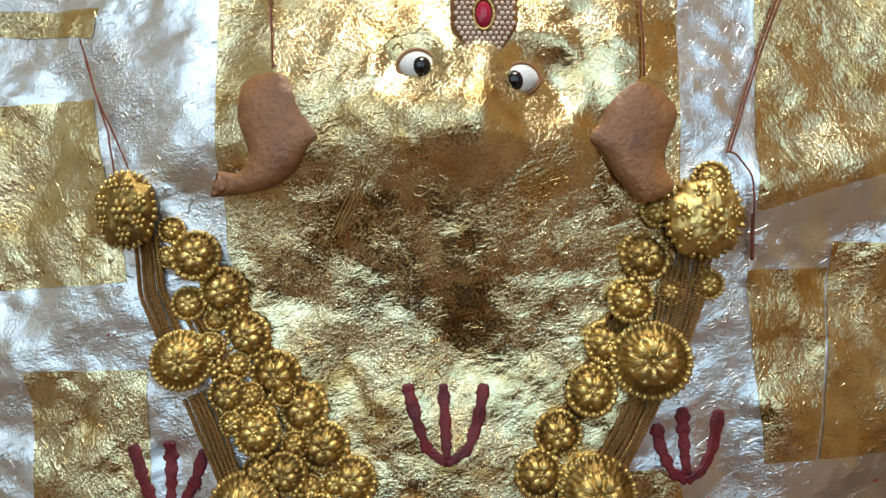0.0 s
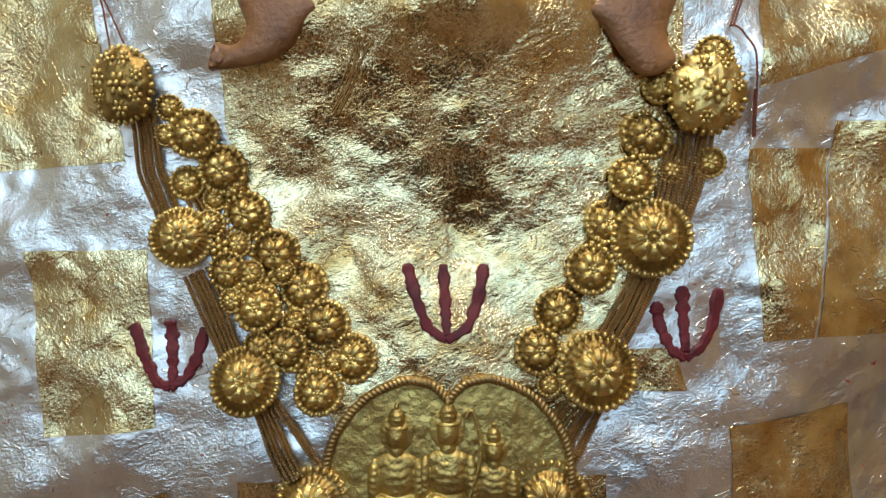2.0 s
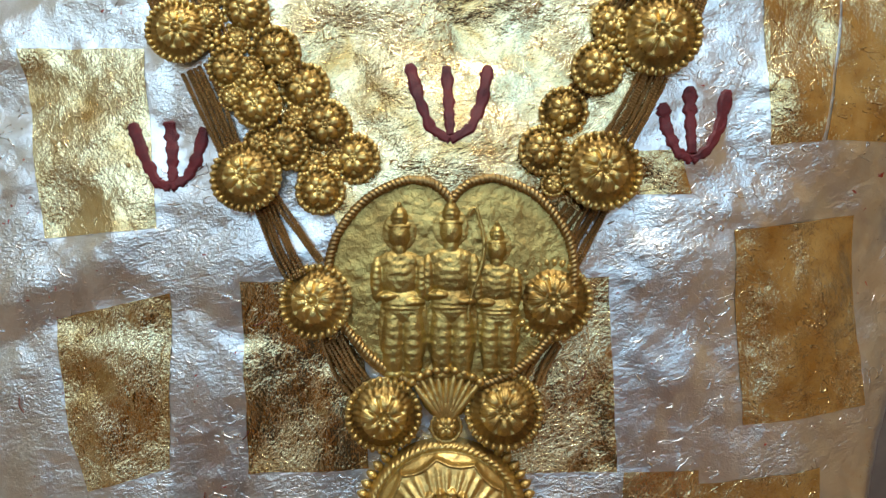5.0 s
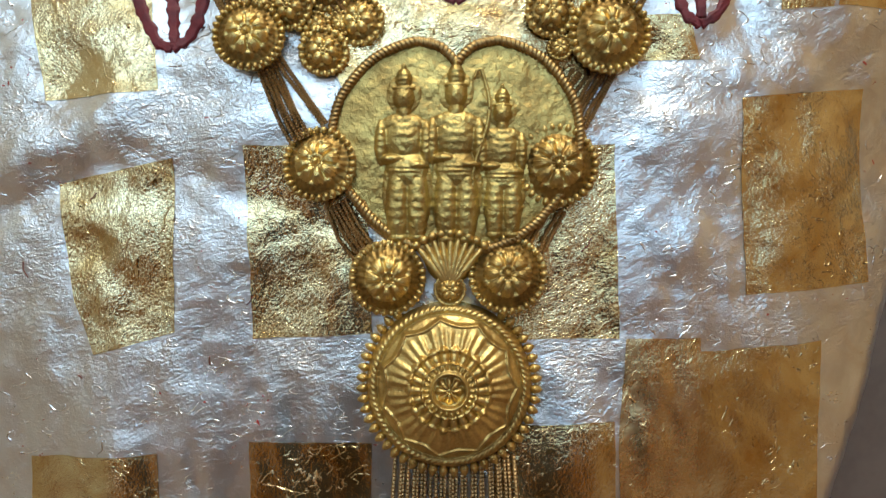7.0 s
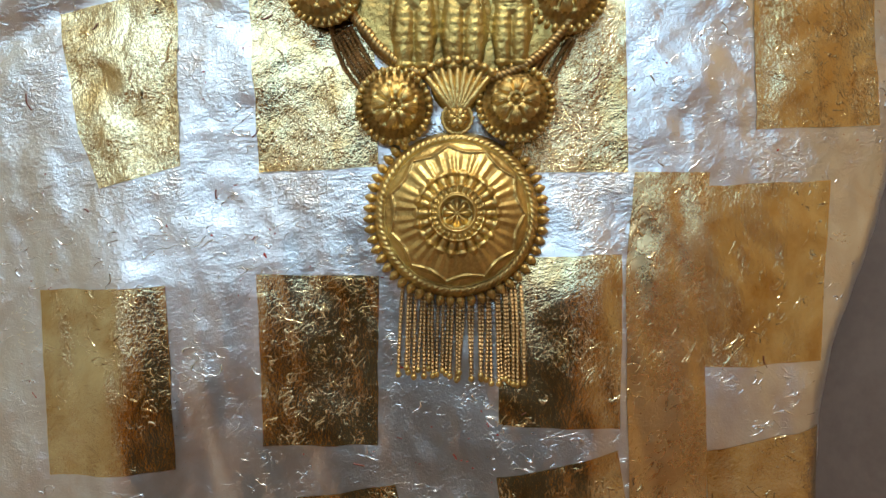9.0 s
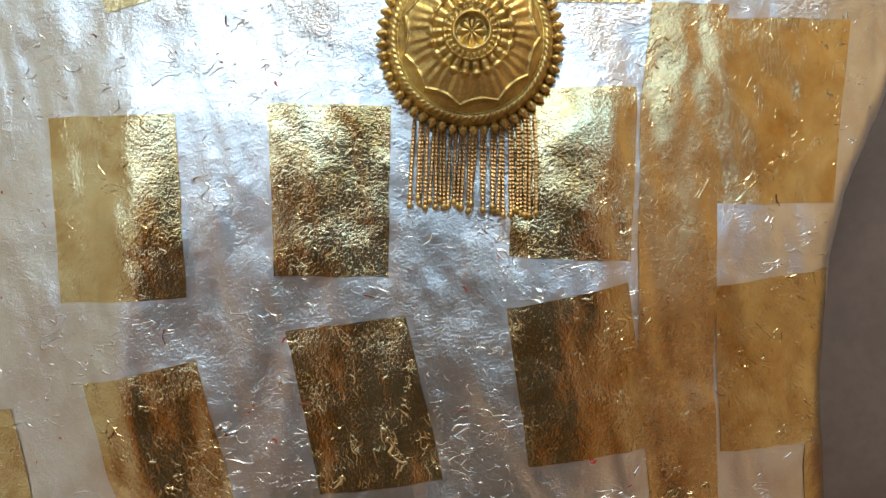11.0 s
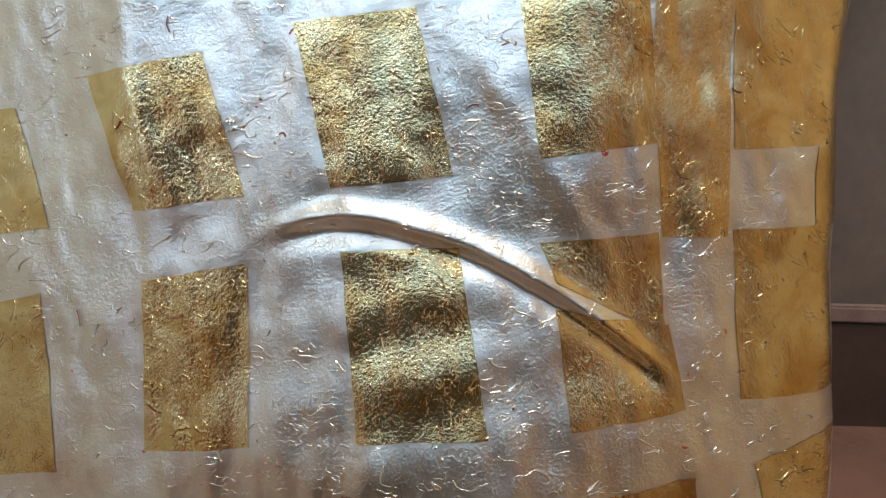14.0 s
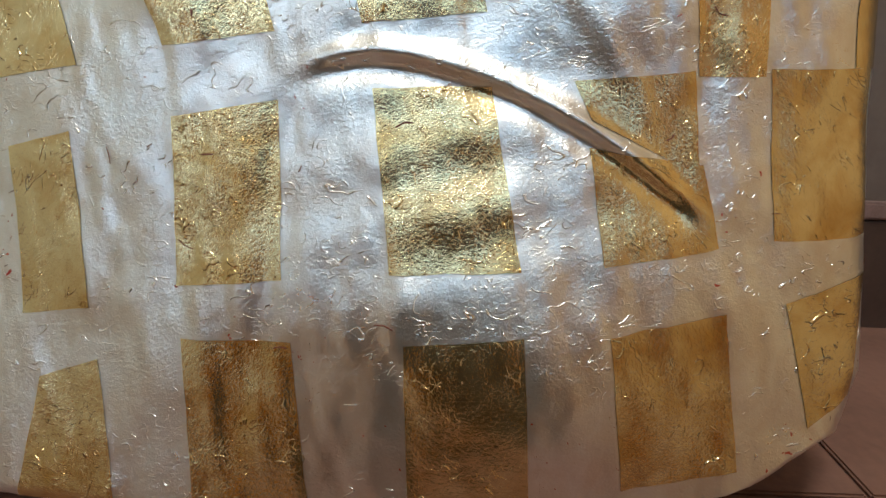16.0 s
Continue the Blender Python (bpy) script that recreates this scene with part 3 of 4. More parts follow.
def on_necklace(ob, m):
    ob.parent = necklace
    ob.matrix_parent_inverse = Matrix.Translation(-NECK)
    ob.matrix_basis = m
    return ob


def child(name, me, parent, m):
    ob = new(name, me)
    ob.parent = parent
    ob.matrix_basis = m
    return ob


RND = random.Random(5)


def rosette(x, z, r, big, lift=0.004):
    tip = (RND.uniform(-0.16, 0.16), RND.uniform(-0.12, 0.16))
    m = lie(x, z, lift, RND.uniform(0, 360), tip) @ Matrix.Diagonal((r, r, r * RND.uniform(0.9, 1.1), 1))
    ob = on_necklace(new("rosette", DOME if big else FLOWER), m)
    child("bead_rim", DOME_RIM if big else FLOWER_RIM, ob, Matrix.Identity(4))
    q = 0.075 if big else 0.10
    child("boss", BOSS, ob, Matrix.Translation((0, 0, 0.42 if big else 0.36)) @ Matrix.Diagonal((q, q, q, 1)))
    return ob


LEFT_SMALL = [ (-0.206, 1.264, 0.0102), (-0.188, 1.244, 0.0192), (-0.195, 1.208, 0.0133), (-0.167, 1.218, 0.0189), (-0.149, 1.184, 0.0184), (-0.176, 1.177, 0.0111), (-0.128, 1.154, 0.0192), (-0.161, 1.141, 0.0153), (-0.106, 1.127, 0.0192), (-0.138, 1.112, 0.0181), (-0.091, 1.100, 0.0195), (-0.117, 1.083, 0.0171), (-0.068, 1.074, 0.0192), (-0.094, 1.050, 0.0180), (-0.209, 1.244, 0.0085), (-0.133, 1.124, 0.0076), (-0.156, 1.161, 0.0106), (-0.144, 1.138, 0.0106), (-0.174, 1.196, 0.0099), (-0.121, 1.139, 0.0098), (-0.112, 1.102, 0.0106), (-0.137, 1.085, 0.0113), (-0.100, 1.069, 0.0113), (-0.158, 1.119, 0.0097), (-0.082, 1.072, 0.0097) ]
LEFT_BIG = [ (-0.197, 1.166, 0.0229), (-0.146, 1.059, 0.0258), (-0.095, 0.967, 0.0276), (-0.047, 0.886, 0.0280) ]
RIGHT_SMALL = [ (0.155, 1.244, 0.0197), (0.144, 1.210, 0.0176), (0.125, 1.177, 0.0173), (0.113, 1.141, 0.0198), (0.088, 1.110, 0.0184), (0.071, 1.080, 0.0187), (0.203, 1.223, 0.0120), (0.201, 1.301, 0.0143), (0.163, 1.279, 0.0136), (0.080, 1.055, 0.0093), (0.174, 1.216, 0.0103) ]
RIGHT_BIG = [ (0.159, 1.165, 0.0301), (0.116, 1.064, 0.0298), (0.079, 0.968, 0.0306), (0.043, 0.887, 0.0289) ]
for rows, big in ((LEFT_SMALL, False), (LEFT_BIG, True), (RIGHT_SMALL, False), (RIGHT_BIG, True)):
    for k, (x, z, r) in enumerate(rows):
        rosette(x, z, r, big, 0.008 if big else 0.003 + 0.003 * (k % 2))


def cap(x, z, r, tall, mat):
    """The domed end piece of a strand, covered with small flowers."""
    m = lie(x, z, 0.006)
    base = polar_mesh("end_cap", lambda q, a: 0.05 + 0.5 * np.maximum(1 - q ** 2, 0) ** 0.5 + 0.05 * lumps(q * np.cos(a) + x * 90, q * np.sin(a), 0.19, 3), 26, 72, mat, lambda a: 1 + 0.05 * np.cos(9 * a) + 0.05 * np.cos(5 * a + 90 * x))
    ob = on_necklace(new("end_cap", base), m @ Matrix.Diagonal((r, r * tall, r, 1)))
    child("bead_rim", DOME_RIM, ob, Matrix.Diagonal((1.06, 1.06, 1, 1)))
    spots = [(0.05, -0.04, 0.36)] + [(0.66 * math.cos(q), 0.66 * math.sin(q), RND.uniform(0.20, 0.30)) for q in [k * 2 * math.pi / 7 + RND.uniform(0, 0.4) for k in range(7)]]
    for fx, fy, s in spots:
        h = 0.05 + 0.5 * math.sqrt(max(1 - fx * fx - fy * fy, 0)) - 0.02
        child("flower", FLORET, ob, Matrix.Translation((fx, fy, h)) @ pose(0, 0, 0, -30 * fy, 30 * fx, RND.uniform(0, 90)) @ Matrix.Diagonal((s, s, s, 1)))


CAPS = [ (-0.236, 1.279, 0.0219), (0.196, 1.274, 0.0289) ]
cap(*CAPS[0], 1.28, BROWN_GILT)
cap(*CAPS[1], 1.05, JEWEL)
# loose little flowers that fill the gaps of the strands
for a, b in ((LEFT_SMALL[1], LEFT_SMALL[3]), (LEFT_SMALL[3], LEFT_SMALL[4]), (LEFT_SMALL[6], LEFT_SMALL[9]), (LEFT_SMALL[8], LEFT_SMALL[10]), (LEFT_SMALL[7], LEFT_SMALL[9]),
             (LEFT_SMALL[11], LEFT_SMALL[13]), (LEFT_SMALL[5], LEFT_SMALL[7]), (RIGHT_SMALL[0], RIGHT_SMALL[1]), (RIGHT_SMALL[2], RIGHT_SMALL[3]), (RIGHT_SMALL[4], RIGHT_SMALL[5])):
    on_necklace(new("flower", FLORET), lie((a[0] + b[0]) / 2, (a[1] + b[1]) / 2, 0.006, RND.uniform(0, 60)) @ Matrix.Diagonal((0.0088, 0.0088, 0.0088, 1)))


# ---------------------------------------------------------------- chains
def tube(name, pts, radius, mat, sides=6, pulse=0.0, pitch=0.0013, parent=None):
    """A round strand along points; pulse pinches it into links."""
    p = np.array(pts, float)
    seg = np.linalg.norm(np.diff(p, axis=0), axis=1)
    at = np.concatenate([[0], np.cumsum(seg)])
    n = max(4, int(at[-1] / pitch))
    q = np.linspace(0, at[-1], n)
    c = np.stack([np.interp(q, at, p[:, k]) for k in range(3)], -1)
    if len(p) > 2:
        for _ in range(max(2, n // 8)):
            c[1:-1] = 0.25 * c[:-2] + 0.5 * c[1:-1] + 0.25 * c[2:]
    d = np.gradient(c, axis=0)
    d /= np.linalg.norm(d, axis=1, keepdims=True)
    ref = np.array([0.0, -1.0, 0.0])
    u = np.cross(d, ref)
    u /= np.linalg.norm(u, axis=1, keepdims=True) + 1e-9
    v = np.cross(u, d)
    verts, faces = [], []
    for i in range(n):
        wu, wv = radius, radius
        if pulse:
            wu, wv = (radius, radius * (1 - pulse)) if i % 2 else (radius * (1 - pulse), radius)
        for k in range(sides):
            a = 2 * math.pi * k / sides
            verts.append(c[i] + u[i] * wu * math.cos(a) + v[i] * wv * math.sin(a))
    for i in range(n - 1):
        for k in range(sides):
            b = (k + 1) % sides
            faces.append((i * sides + k, i * sides + b, (i + 1) * sides + b, (i + 1) * sides + k))
    faces += [tuple(range(sides))[::-1], tuple((n - 1) * sides + k for k in range(sides))]
    ob = link_mesh(name, verts, faces, mat, smooth=pulse == 0)
    if parent is necklace:
        on_necklace(ob, Matrix.Identity(4))
    elif parent is not None:
        ob.parent = parent
    return ob


def along(pts, lift):
    a = np.array(pts)
    q = np.linspace(0, len(a) - 1, 4 * len(a))
    x, z = np.interp(q, range(len(a)), a[:, 0]), np.interp(q, range(len(a)), a[:, 1])
    p, n = surface(x, z)
    return p + lift * np.array([0, -1.0, 0.1]) / 1.005


def strands(pts, count, spread, lift=0.005):
    """A flat bundle of chains side by side."""
    a = np.array(pts)
    d = a[-1] - a[0]
    side = np.array([d[1], -d[0]]) / np.linalg.norm(d)
    for k in range(count):
        o = (k - (count - 1) / 2) * spread
        bow = np.array([RND.uniform(-0.001, 0.001) for _ in a])
        tube("chain", along([q + side * (o + w) for q, w in zip(a, bow)], lift + RND.uniform(-0.0012, 0.0012)), 0.0020, CHAIN, 6, 0.36, 0.0011, necklace)


strands([(-0.226, 1.259), (-0.22, 1.216), (-0.207, 1.182)], 6, 0.0035)
strands([(-0.187, 1.14), (-0.173, 1.111), (-0.159, 1.079)], 6, 0.0035)
strands([(-0.14, 1.051), (-0.132, 1.032), (-0.121, 1.007), (-0.111, 0.986)], 5, 0.0034)
strands([(-0.129, 1.049), (-0.119, 1.034), (-0.105, 1.015), (-0.092, 0.998)], 2, 0.0034)
strands([(-0.084, 0.94), (-0.073, 0.919), (-0.06, 0.903)], 5, 0.0034)
strands([(-0.067, 0.94), (-0.057, 0.925), (-0.042, 0.915)], 3, 0.0030)
strands([(-0.092, 0.946), (-0.091, 0.933), (-0.084, 0.913), (-0.07, 0.898)], 1, 0.0034)
for row, picks in ((LEFT_SMALL, (1, 3, 6, 8, 10, 12)), (LEFT_SMALL, (2, 5, 7, 9, 11)), (RIGHT_SMALL, (0, 1, 2, 3, 4, 5))):
    strands([row[k][:2] for k in picks], 5, 0.0036, 0.003)
strands([(0.193, 1.248), (0.188, 1.216), (0.177, 1.181)], 7, 0.0035)
strands([(0.177, 1.237), (0.17, 1.216), (0.165, 1.19)], 3, 0.0035)
strands([(0.155, 1.139), (0.141, 1.109), (0.124, 1.08)], 7, 0.0035)
strands([(0.12, 1.05), (0.113, 1.033), (0.1, 1.013), (0.089, 0.992)], 5, 0.0035)
strands([(0.096, 1.038), (0.081, 1.017), (0.07, 0.991)], 4, 0.0035)
strands([(0.067, 0.94), (0.056, 0.924), (0.048, 0.908)], 6, 0.0034)
strands([(0.084, 0.936), (0.075, 0.92), (0.069, 0.905)], 2, 0.0034)


# ---------------------------------------------------------------- the heart-shaped plaque
HEART = [ (0.004, 0.984, 0.0899), (0.006, 1.041, 0.0021), (-0.086, 0.993, 0.0021), (0.092, 0.995, 0.0021), (-0.000, 0.912, 0.0021), (-0.030, 1.023, 0.0083), (0.004, 1.029, 0.0083), (0.040, 1.015, 0.0084), (-0.000, 0.900, 0.0123), (-0.000, 0.878, 0.0082) ]
PXM = 0.00042
hm = lie(HEART[0][0], HEART[0][1], 0.004)
HEART_AT = [0, 20, 45, 68, 80, 87, 90, 93, 100, 112, 135, 160, 180, 215, 270, 325, 360]
HEART_REACH = [217, 220, 212, 195, 174, 152, 140, 150, 172, 192, 207, 218, 219, 199, 190, 198, 217]


def heart_reach(a):
    return np.interp(np.degrees(a) % 360, HEART_AT, HEART_REACH) * PXM


def heart_height(r, a):
    x, y = r * heart_reach(a) * np.cos(a), r * heart_reach(a) * np.sin(a)
    return 0.003 + 0.0005 * lumps(x, y, 0.004, 3) + 0.0005 * lumps(x, y, 0.009, 4) + 0.002 * (1 - r ** 2)


plaque = on_necklace(new("heart_plaque", polar_mesh("heart_plaque", heart_height, 60, 240, PLAQUE, heart_reach, 0.003)), hm)
tagged(plaque, "hammered gilt heart-shaped plaque with three raised figures")
# the rope border: two strands twisted round each other
ang = np.linspace(0, 2 * np.pi, 2200, endpoint=True) + np.pi / 2
rr = heart_reach(ang) * 1.0
cx, cy = rr * np.cos(ang), rr * np.sin(ang)
for k in range(1):
    n = len(ang)
    verts, faces = [], []
    cc = np.stack([cx, cy, np.full(n, 0.0045)], -1)
    d = np.gradient(cc, axis=0)
    d /= np.linalg.norm(d, axis=1, keepdims=True)
    side = np.stack([d[:, 1], -d[:, 0], np.zeros(n)], -1)
    run = np.concatenate([[0], np.cumsum(np.linalg.norm(np.diff(cc, axis=0), axis=1))])
    sides = 14
    for i in range(n):
        for s in range(sides):
            a = 2 * math.pi * s / sides
            w = 0.0030 * (1 + 0.10 * math.cos(2 * a + run[i] / 0.0017 * math.pi))
            verts.append(cc[i] + side[i] * w * 1.15 * math.cos(a) + np.array([0, 0, 1.0]) * w * math.sin(a))
    for i in range(n - 1):
        for s in range(sides):
            b = (s + 1) % sides
            faces.append((i * sides + s, i * sides + b, (i + 1) * sides + b, (i + 1) * sides + s))
    rope = link_mesh("rope_border", verts, faces, ROPE)
    rope.parent = plaque


def relief_figure(bumps, folds, box):
    """A raised figure as one plain shape: the upper hull of soft bumps, with folds of cloth."""
    x0, x1, y0, y1 = box
    cols, rows = int((x1 - x0) / 1.4), int((y1 - y0) / 1.4)
    gx, gy = np.meshgrid(np.linspace(x0, x1, cols), np.linspace(y0, y1, rows))
    h = np.full(gx.shape, -1.0)
    for bx, by, rx, ry, top in bumps:
        q = 1 - ((gx - bx) / rx) ** 2 - ((gy - by) / ry) ** 2
        h = np.maximum(h, np.where(q > 0, 0.8 * top * np.maximum(q, 0) ** 0.6, -1.0))
    for fx, fy, rx, ry, ax, ay, pitch, deep in folds:
        w = np.exp(-((gx - fx) / rx) ** 2 - ((gy - fy) / ry) ** 2)
        h = np.where(h > 0, h + 0.34 * deep * w * np.sin(np.hypot(gx - ax, gy - ay) / pitch * 2 * np.pi), h)
    h = np.where(h > 0, h + 0.8 * lumps(gx, gy, 9.0, 5) + 0.4 * lumps(gx, gy, 4.5, 4), h)
    verts = np.stack([gx * PXM, gy * PXM, 0.0042 + h * PXM], -1).reshape(-1, 3)
    keep = h > -0.5
    faces = [f for f in grid_faces(rows, cols) if all(keep.flat[i] for i in f)]
    used = sorted({i for f in faces for i in f})
    back = {i: k for k, i in enumerate(used)}
    ob = link_mesh("relief_figure", verts[used], [tuple(back[i] for i in f) for f in faces], PLAQUE)
    ob.parent = plaque


def figure(cx, cy, s, lean):
    """cx, cy: the head's centre; s: its scale."""
    b = [(0, 0, 22, 28, 25), (0, 6, 35, 40, 9), (0, 34, 17, 24, 21), (0, 57, 6, 9, 16), (0, -30, 15, 18, 17), (0, -52, 46, 22, 19), (0, -78, 40, 48, 24),
         (-44, -88, 14, 46, 20), (44, -88, 14, 46, 20), (-22, -120, 28, 11, 27), (24, -132, 28, 11, 27), (lean, -142, 42, 40, 24),
         (lean - 19, -205, 24, 85, 25), (lean + 19, -205, 24, 85, 25), (lean, -180, 50, 100, 14), (lean - 19, -272, 20, 11, 18), (lean + 19, -272, 20, 11, 18),
         (0, -3, 4, 9, 28), (0, 16, 24, 6, 22)]
    f = [(0, -72, 26, 40, 0, -22, 16, 1.7), (lean - 19, -195, 22, 60, lean - 19, -90, 17, 1.8), (lean + 19, -195, 22, 60, lean + 19, -90, 17, 1.8),
         (0, 36, 20, 18, 0, -60, 10, 2.4), (-44, -88, 14, 34, -44, -20, 12, 1.8), (44, -88, 14, 34, 44, -20, 12, 1.8), (lean, -142, 46, 12, lean, 200, 9, 2.6)]
    b = [(cx + x * s, cy + y * s, rx * s, ry * s, top * s) for x, y, rx, ry, top in b]
    f = [(cx + x * s, cy + y * s, rx * s, ry * s, cx + ax * s, cy + ay * s, pitch * s, deep) for x, y, rx, ry, ax, ay, pitch, deep in f]
    relief_figure(b, f, (cx - 62 * s, cx + 62 * s, cy - 286 * s, cy + 68 * s))


figure(-92, 80, 0.90, 8)
figure(-1, 86, 0.93, 2)
figure(80, 54, 0.78, 4)
# the bow that the middle figure holds
bow = [(0.018 + 0.006 * math.sin(q * 2.6), 0.052 - 0.044 * q, 0.009) for q in np.linspace(0, 1.9, 16)]
bow = [(0.013, 0.047, 0.009), (0.014, 0.053, 0.0095), (0.018, 0.054, 0.0095)] + bow[1:]
tube("bow", bow, 0.0014, PLAQUE, 8, 0, 0.001, plaque)


# the fluted fan between plaque and pendant
def fan_mesh():
    bm = bmesh.new()
    for k in range(9):
        a = (k - 4) * 0.17
        m = Matrix.Rotation(-a, 4, "Z") @ Matrix.Translation((0, 0.017, 0.003)) @ Matrix.Diagonal((0.0026, 0.017, 0.0032, 1))
        bmesh.ops.create_uvsphere(bm, u_segments=10, v_segments=8, radius=1, matrix=m)
        tipm = Matrix.Rotation(-a, 4, "Z") @ Matrix.Translation((0, 0.033, 0.0045)) @ Matrix.Diagonal((0.0030, 0.0026, 0.0026, 1))
        bmesh.ops.create_uvsphere(bm, u_segments=8, v_segments=6, radius=1, matrix=tipm)
    blob(bm, (0, 0.022, 0.0), (0.017, 0.020, 0.0022), 0, 20, 6)
    return mesh_of("fan", bm, JEWEL)


FX, FZ = HEART[9][0], HEART[9][1]
fan = on_necklace(new("fan", fan_mesh()), lie(FX, FZ, 0.007) @ Matrix.Diagonal((1.2, 1.22, 1.2, 1)))
child("flower", FLOWER, fan, Matrix.Translation((0, -0.001, 0.003)) @ Matrix.Diagonal((0.010, 0.010, 0.010, 1)))

# ---------------------------------------------------------------- the round pendant and its tassel
PX0, PZ0, PR = [ (0.000, 0.807, 0.0614) ][0]
pm = lie(PX0, PZ0, 0.006) @ Matrix.Diagonal((PR, PR, PR, 1))
pendant = on_necklace(new("round_pendant", polar_mesh("round_pendant", pendant_height, 110, 420, JEWEL, None, 0.08)), pm)
tagged(pendant, "large domed gilt pendant embossed with a lotus")
bm = bmesh.new()
bmesh.ops.create_uvsphere(bm, u_segments=10, v_segments=8, radius=1.0, matrix=Matrix.Diagonal((0.068, 0.058, 0.060, 1)))
for v in bm.verts:
    if v.co.x > 0:
        v.co.x *= 1.25
        v.co.y *= 1 - 0.42 * (v.co.x / 0.085)
bmesh.ops.create_uvsphere(bm, u_segments=8, v_segments=6, radius=0.027, matrix=Matrix.Translation((-0.005, 0, 0.052)))
BEAD = mesh_of("bead", bm, JEWEL)
for k in range(42):
    a = math.radians(-90 + (k - 20.5) * 6.95)
    child("bead", BEAD, pendant, Matrix.Translation((1.045 * math.cos(a), 1.045 * math.sin(a), 0.03)) @ Matrix.Rotation(a, 4, "Z"))
TX0, TX1 = -0.040, 0.050
bm = bmesh.new()
blob(bm, (0, 0, 0), (0.0023, 0.0023, 0.0026), 0, 8, 6)
DROP = mesh_of("drop", bm, JEWEL)
for k in range(28):
    q = k / 27
    x = TX0 + (TX1 - TX0) * q + RND.uniform(-0.0012, 0.0012)
    z1 = 0.694 - 0.007 * q + RND.uniform(-0.0035, 0.0035)
    xe = x + RND.uniform(-0.0015, 0.0015) - 0.001 + 0.002 * q
    if 14 <= k <= 15:
        xe -= 0.003 if k == 14 else -0.001
    line = along([(x * 0.96, 0.757), (x, 0.73), (xe, z1)], 0.004 + 0.0015 * (k % 2))
    c = tube("tassel_chain", line, 0.0017, CHAIN, 6, 0.5, 0.0014, necklace)
    child("drop", DROP, c, Matrix.Translation(line[-1] + np.array([0, 0, -0.0026])))


# ---------------------------------------------------------------- ear ornaments, threads, painted marks, eyes, brow ornament
def smooth_closed(pts, n):
    a = np.array(pts + pts[:3])
    out = []
    k = len(pts)
    for i in range(n):
        q = i / n * k
        j, f = int(q), q - int(q)
        p0, p1, p2, p3 = a[(j - 1) % k], a[j % k], a[(j + 1) % k], a[(j + 2) % k]
        out.append(0.5 * (2 * p1 + (p2 - p0) * f + (2 * p0 - 5 * p1 + 4 * p2 - p3) * f * f + (3 * p1 - p0 - 3 * p2 + p3) * f ** 3))
    return np.array(out)


def ear_ornament(name, pts, label):
    """A thick curved plate with rounded edges, lying off the cheek."""
    line = smooth_closed(pts, 120)
    mid = line.mean(axis=0)
    y0 = np.median(surface(line[:, 0], line[:, 1])[0][:, 1])
    verts, faces, layers = [], [], []
    d = np.roll(line, -1, 0) - np.roll(line, 1, 0)
    d /= np.linalg.norm(d, axis=1, keepdims=True)
    inward = np.stack([d[:, 1], -d[:, 0]], -1)
    if ((mid - line) * inward).sum() < 0:
        inward = -inward
    for back_off, inset in ((0.0, 0.0012), (-0.003, 0.0), (-0.006, 0.0004), (-0.0082, 0.0022)):
        layers.append(len(verts))
        for p in line + inward * inset:
            verts.append((p[0], y0 - 0.001 + back_off, p[1]))
    n = len(line)
    for a, b in zip(layers, layers[1:]):
        for k in range(n):
            q = (k + 1) % n
            faces.append((a + k, a + q, b + q, b + k))
    bm = bmesh.new()
    vs = [bm.verts.new(v) for v in verts]
    for f in faces:
        bm.faces.new([vs[i] for i in f])
    face = bm.faces.new([vs[layers[-1] + k] for k in range(n)])
    back = bm.faces.new([vs[layers[0] + k] for k in range(n)])
    bmesh.ops.recalc_face_normals(bm, faces=bm.faces[:])
    bmesh.ops.triangulate(bm, faces=[face, back])
    for _ in range(2):
        long = [e for e in bm.edges if e.calc_length() > 0.006 and all(abs(v.co.y - (y0 - 0.0092)) < 0.0008 for v in e.verts)]
        bmesh.ops.subdivide_edges(bm, edges=long, cuts=1)
        bmesh.ops.triangulate(bm, faces=[f for f in bm.faces if len(f.verts) > 4])
    for v in bm.verts:
        if abs(v.co.y - (y0 - 0.0092)) < 0.0008:
            near = min(math.hypot(v.co.x - p[0], v.co.z - p[1]) for p in line)
            v.co.y -= 0.0030 * min(near / 0.012, 1.0) + 0.0005 * float(lumps(np.array(v.co.x), np.array(v.co.z), 0.012, 2))
    return tagged(part(name, bm, COPPER), label, "ear ornament", "ear ornaments")


ear_ornament("ear_ornament", [(-0.122, 1.379), (-0.104, 1.366), (-0.097, 1.35), (-0.087, 1.333), (-0.098, 1.322), (-0.11, 1.305), (-0.13, 1.293), (-0.168, 1.288), (-0.159, 1.295), (-0.165, 1.307), (-0.15, 1.306), (-0.142, 1.319), (-0.15, 1.346), (-0.145, 1.371)],
             "brown copper paisley-shaped ear ornament hanging by a thread")
ear_ornament("ear_ornament", [(0.145, 1.375), (0.164, 1.366), (0.174, 1.35), (0.166, 1.325), (0.165, 1.311), (0.171, 1.294), (0.149, 1.285), (0.131, 1.301), (0.118, 1.321), (0.107, 1.332), (0.116, 1.344), (0.122, 1.358), (0.132, 1.369)],
             "brown copper paisley-shaped ear ornament partly under the necklace")


def thread(pts, lift=0.004, r=0.0009):
    ob = tube("thread", along(pts, lift), r, RED_THREAD, 6, 0.25, 0.0012)
    return tagged(ob, "thin red-brown cotton thread holding an ornament on the idol", "thread", "threads on the idol")


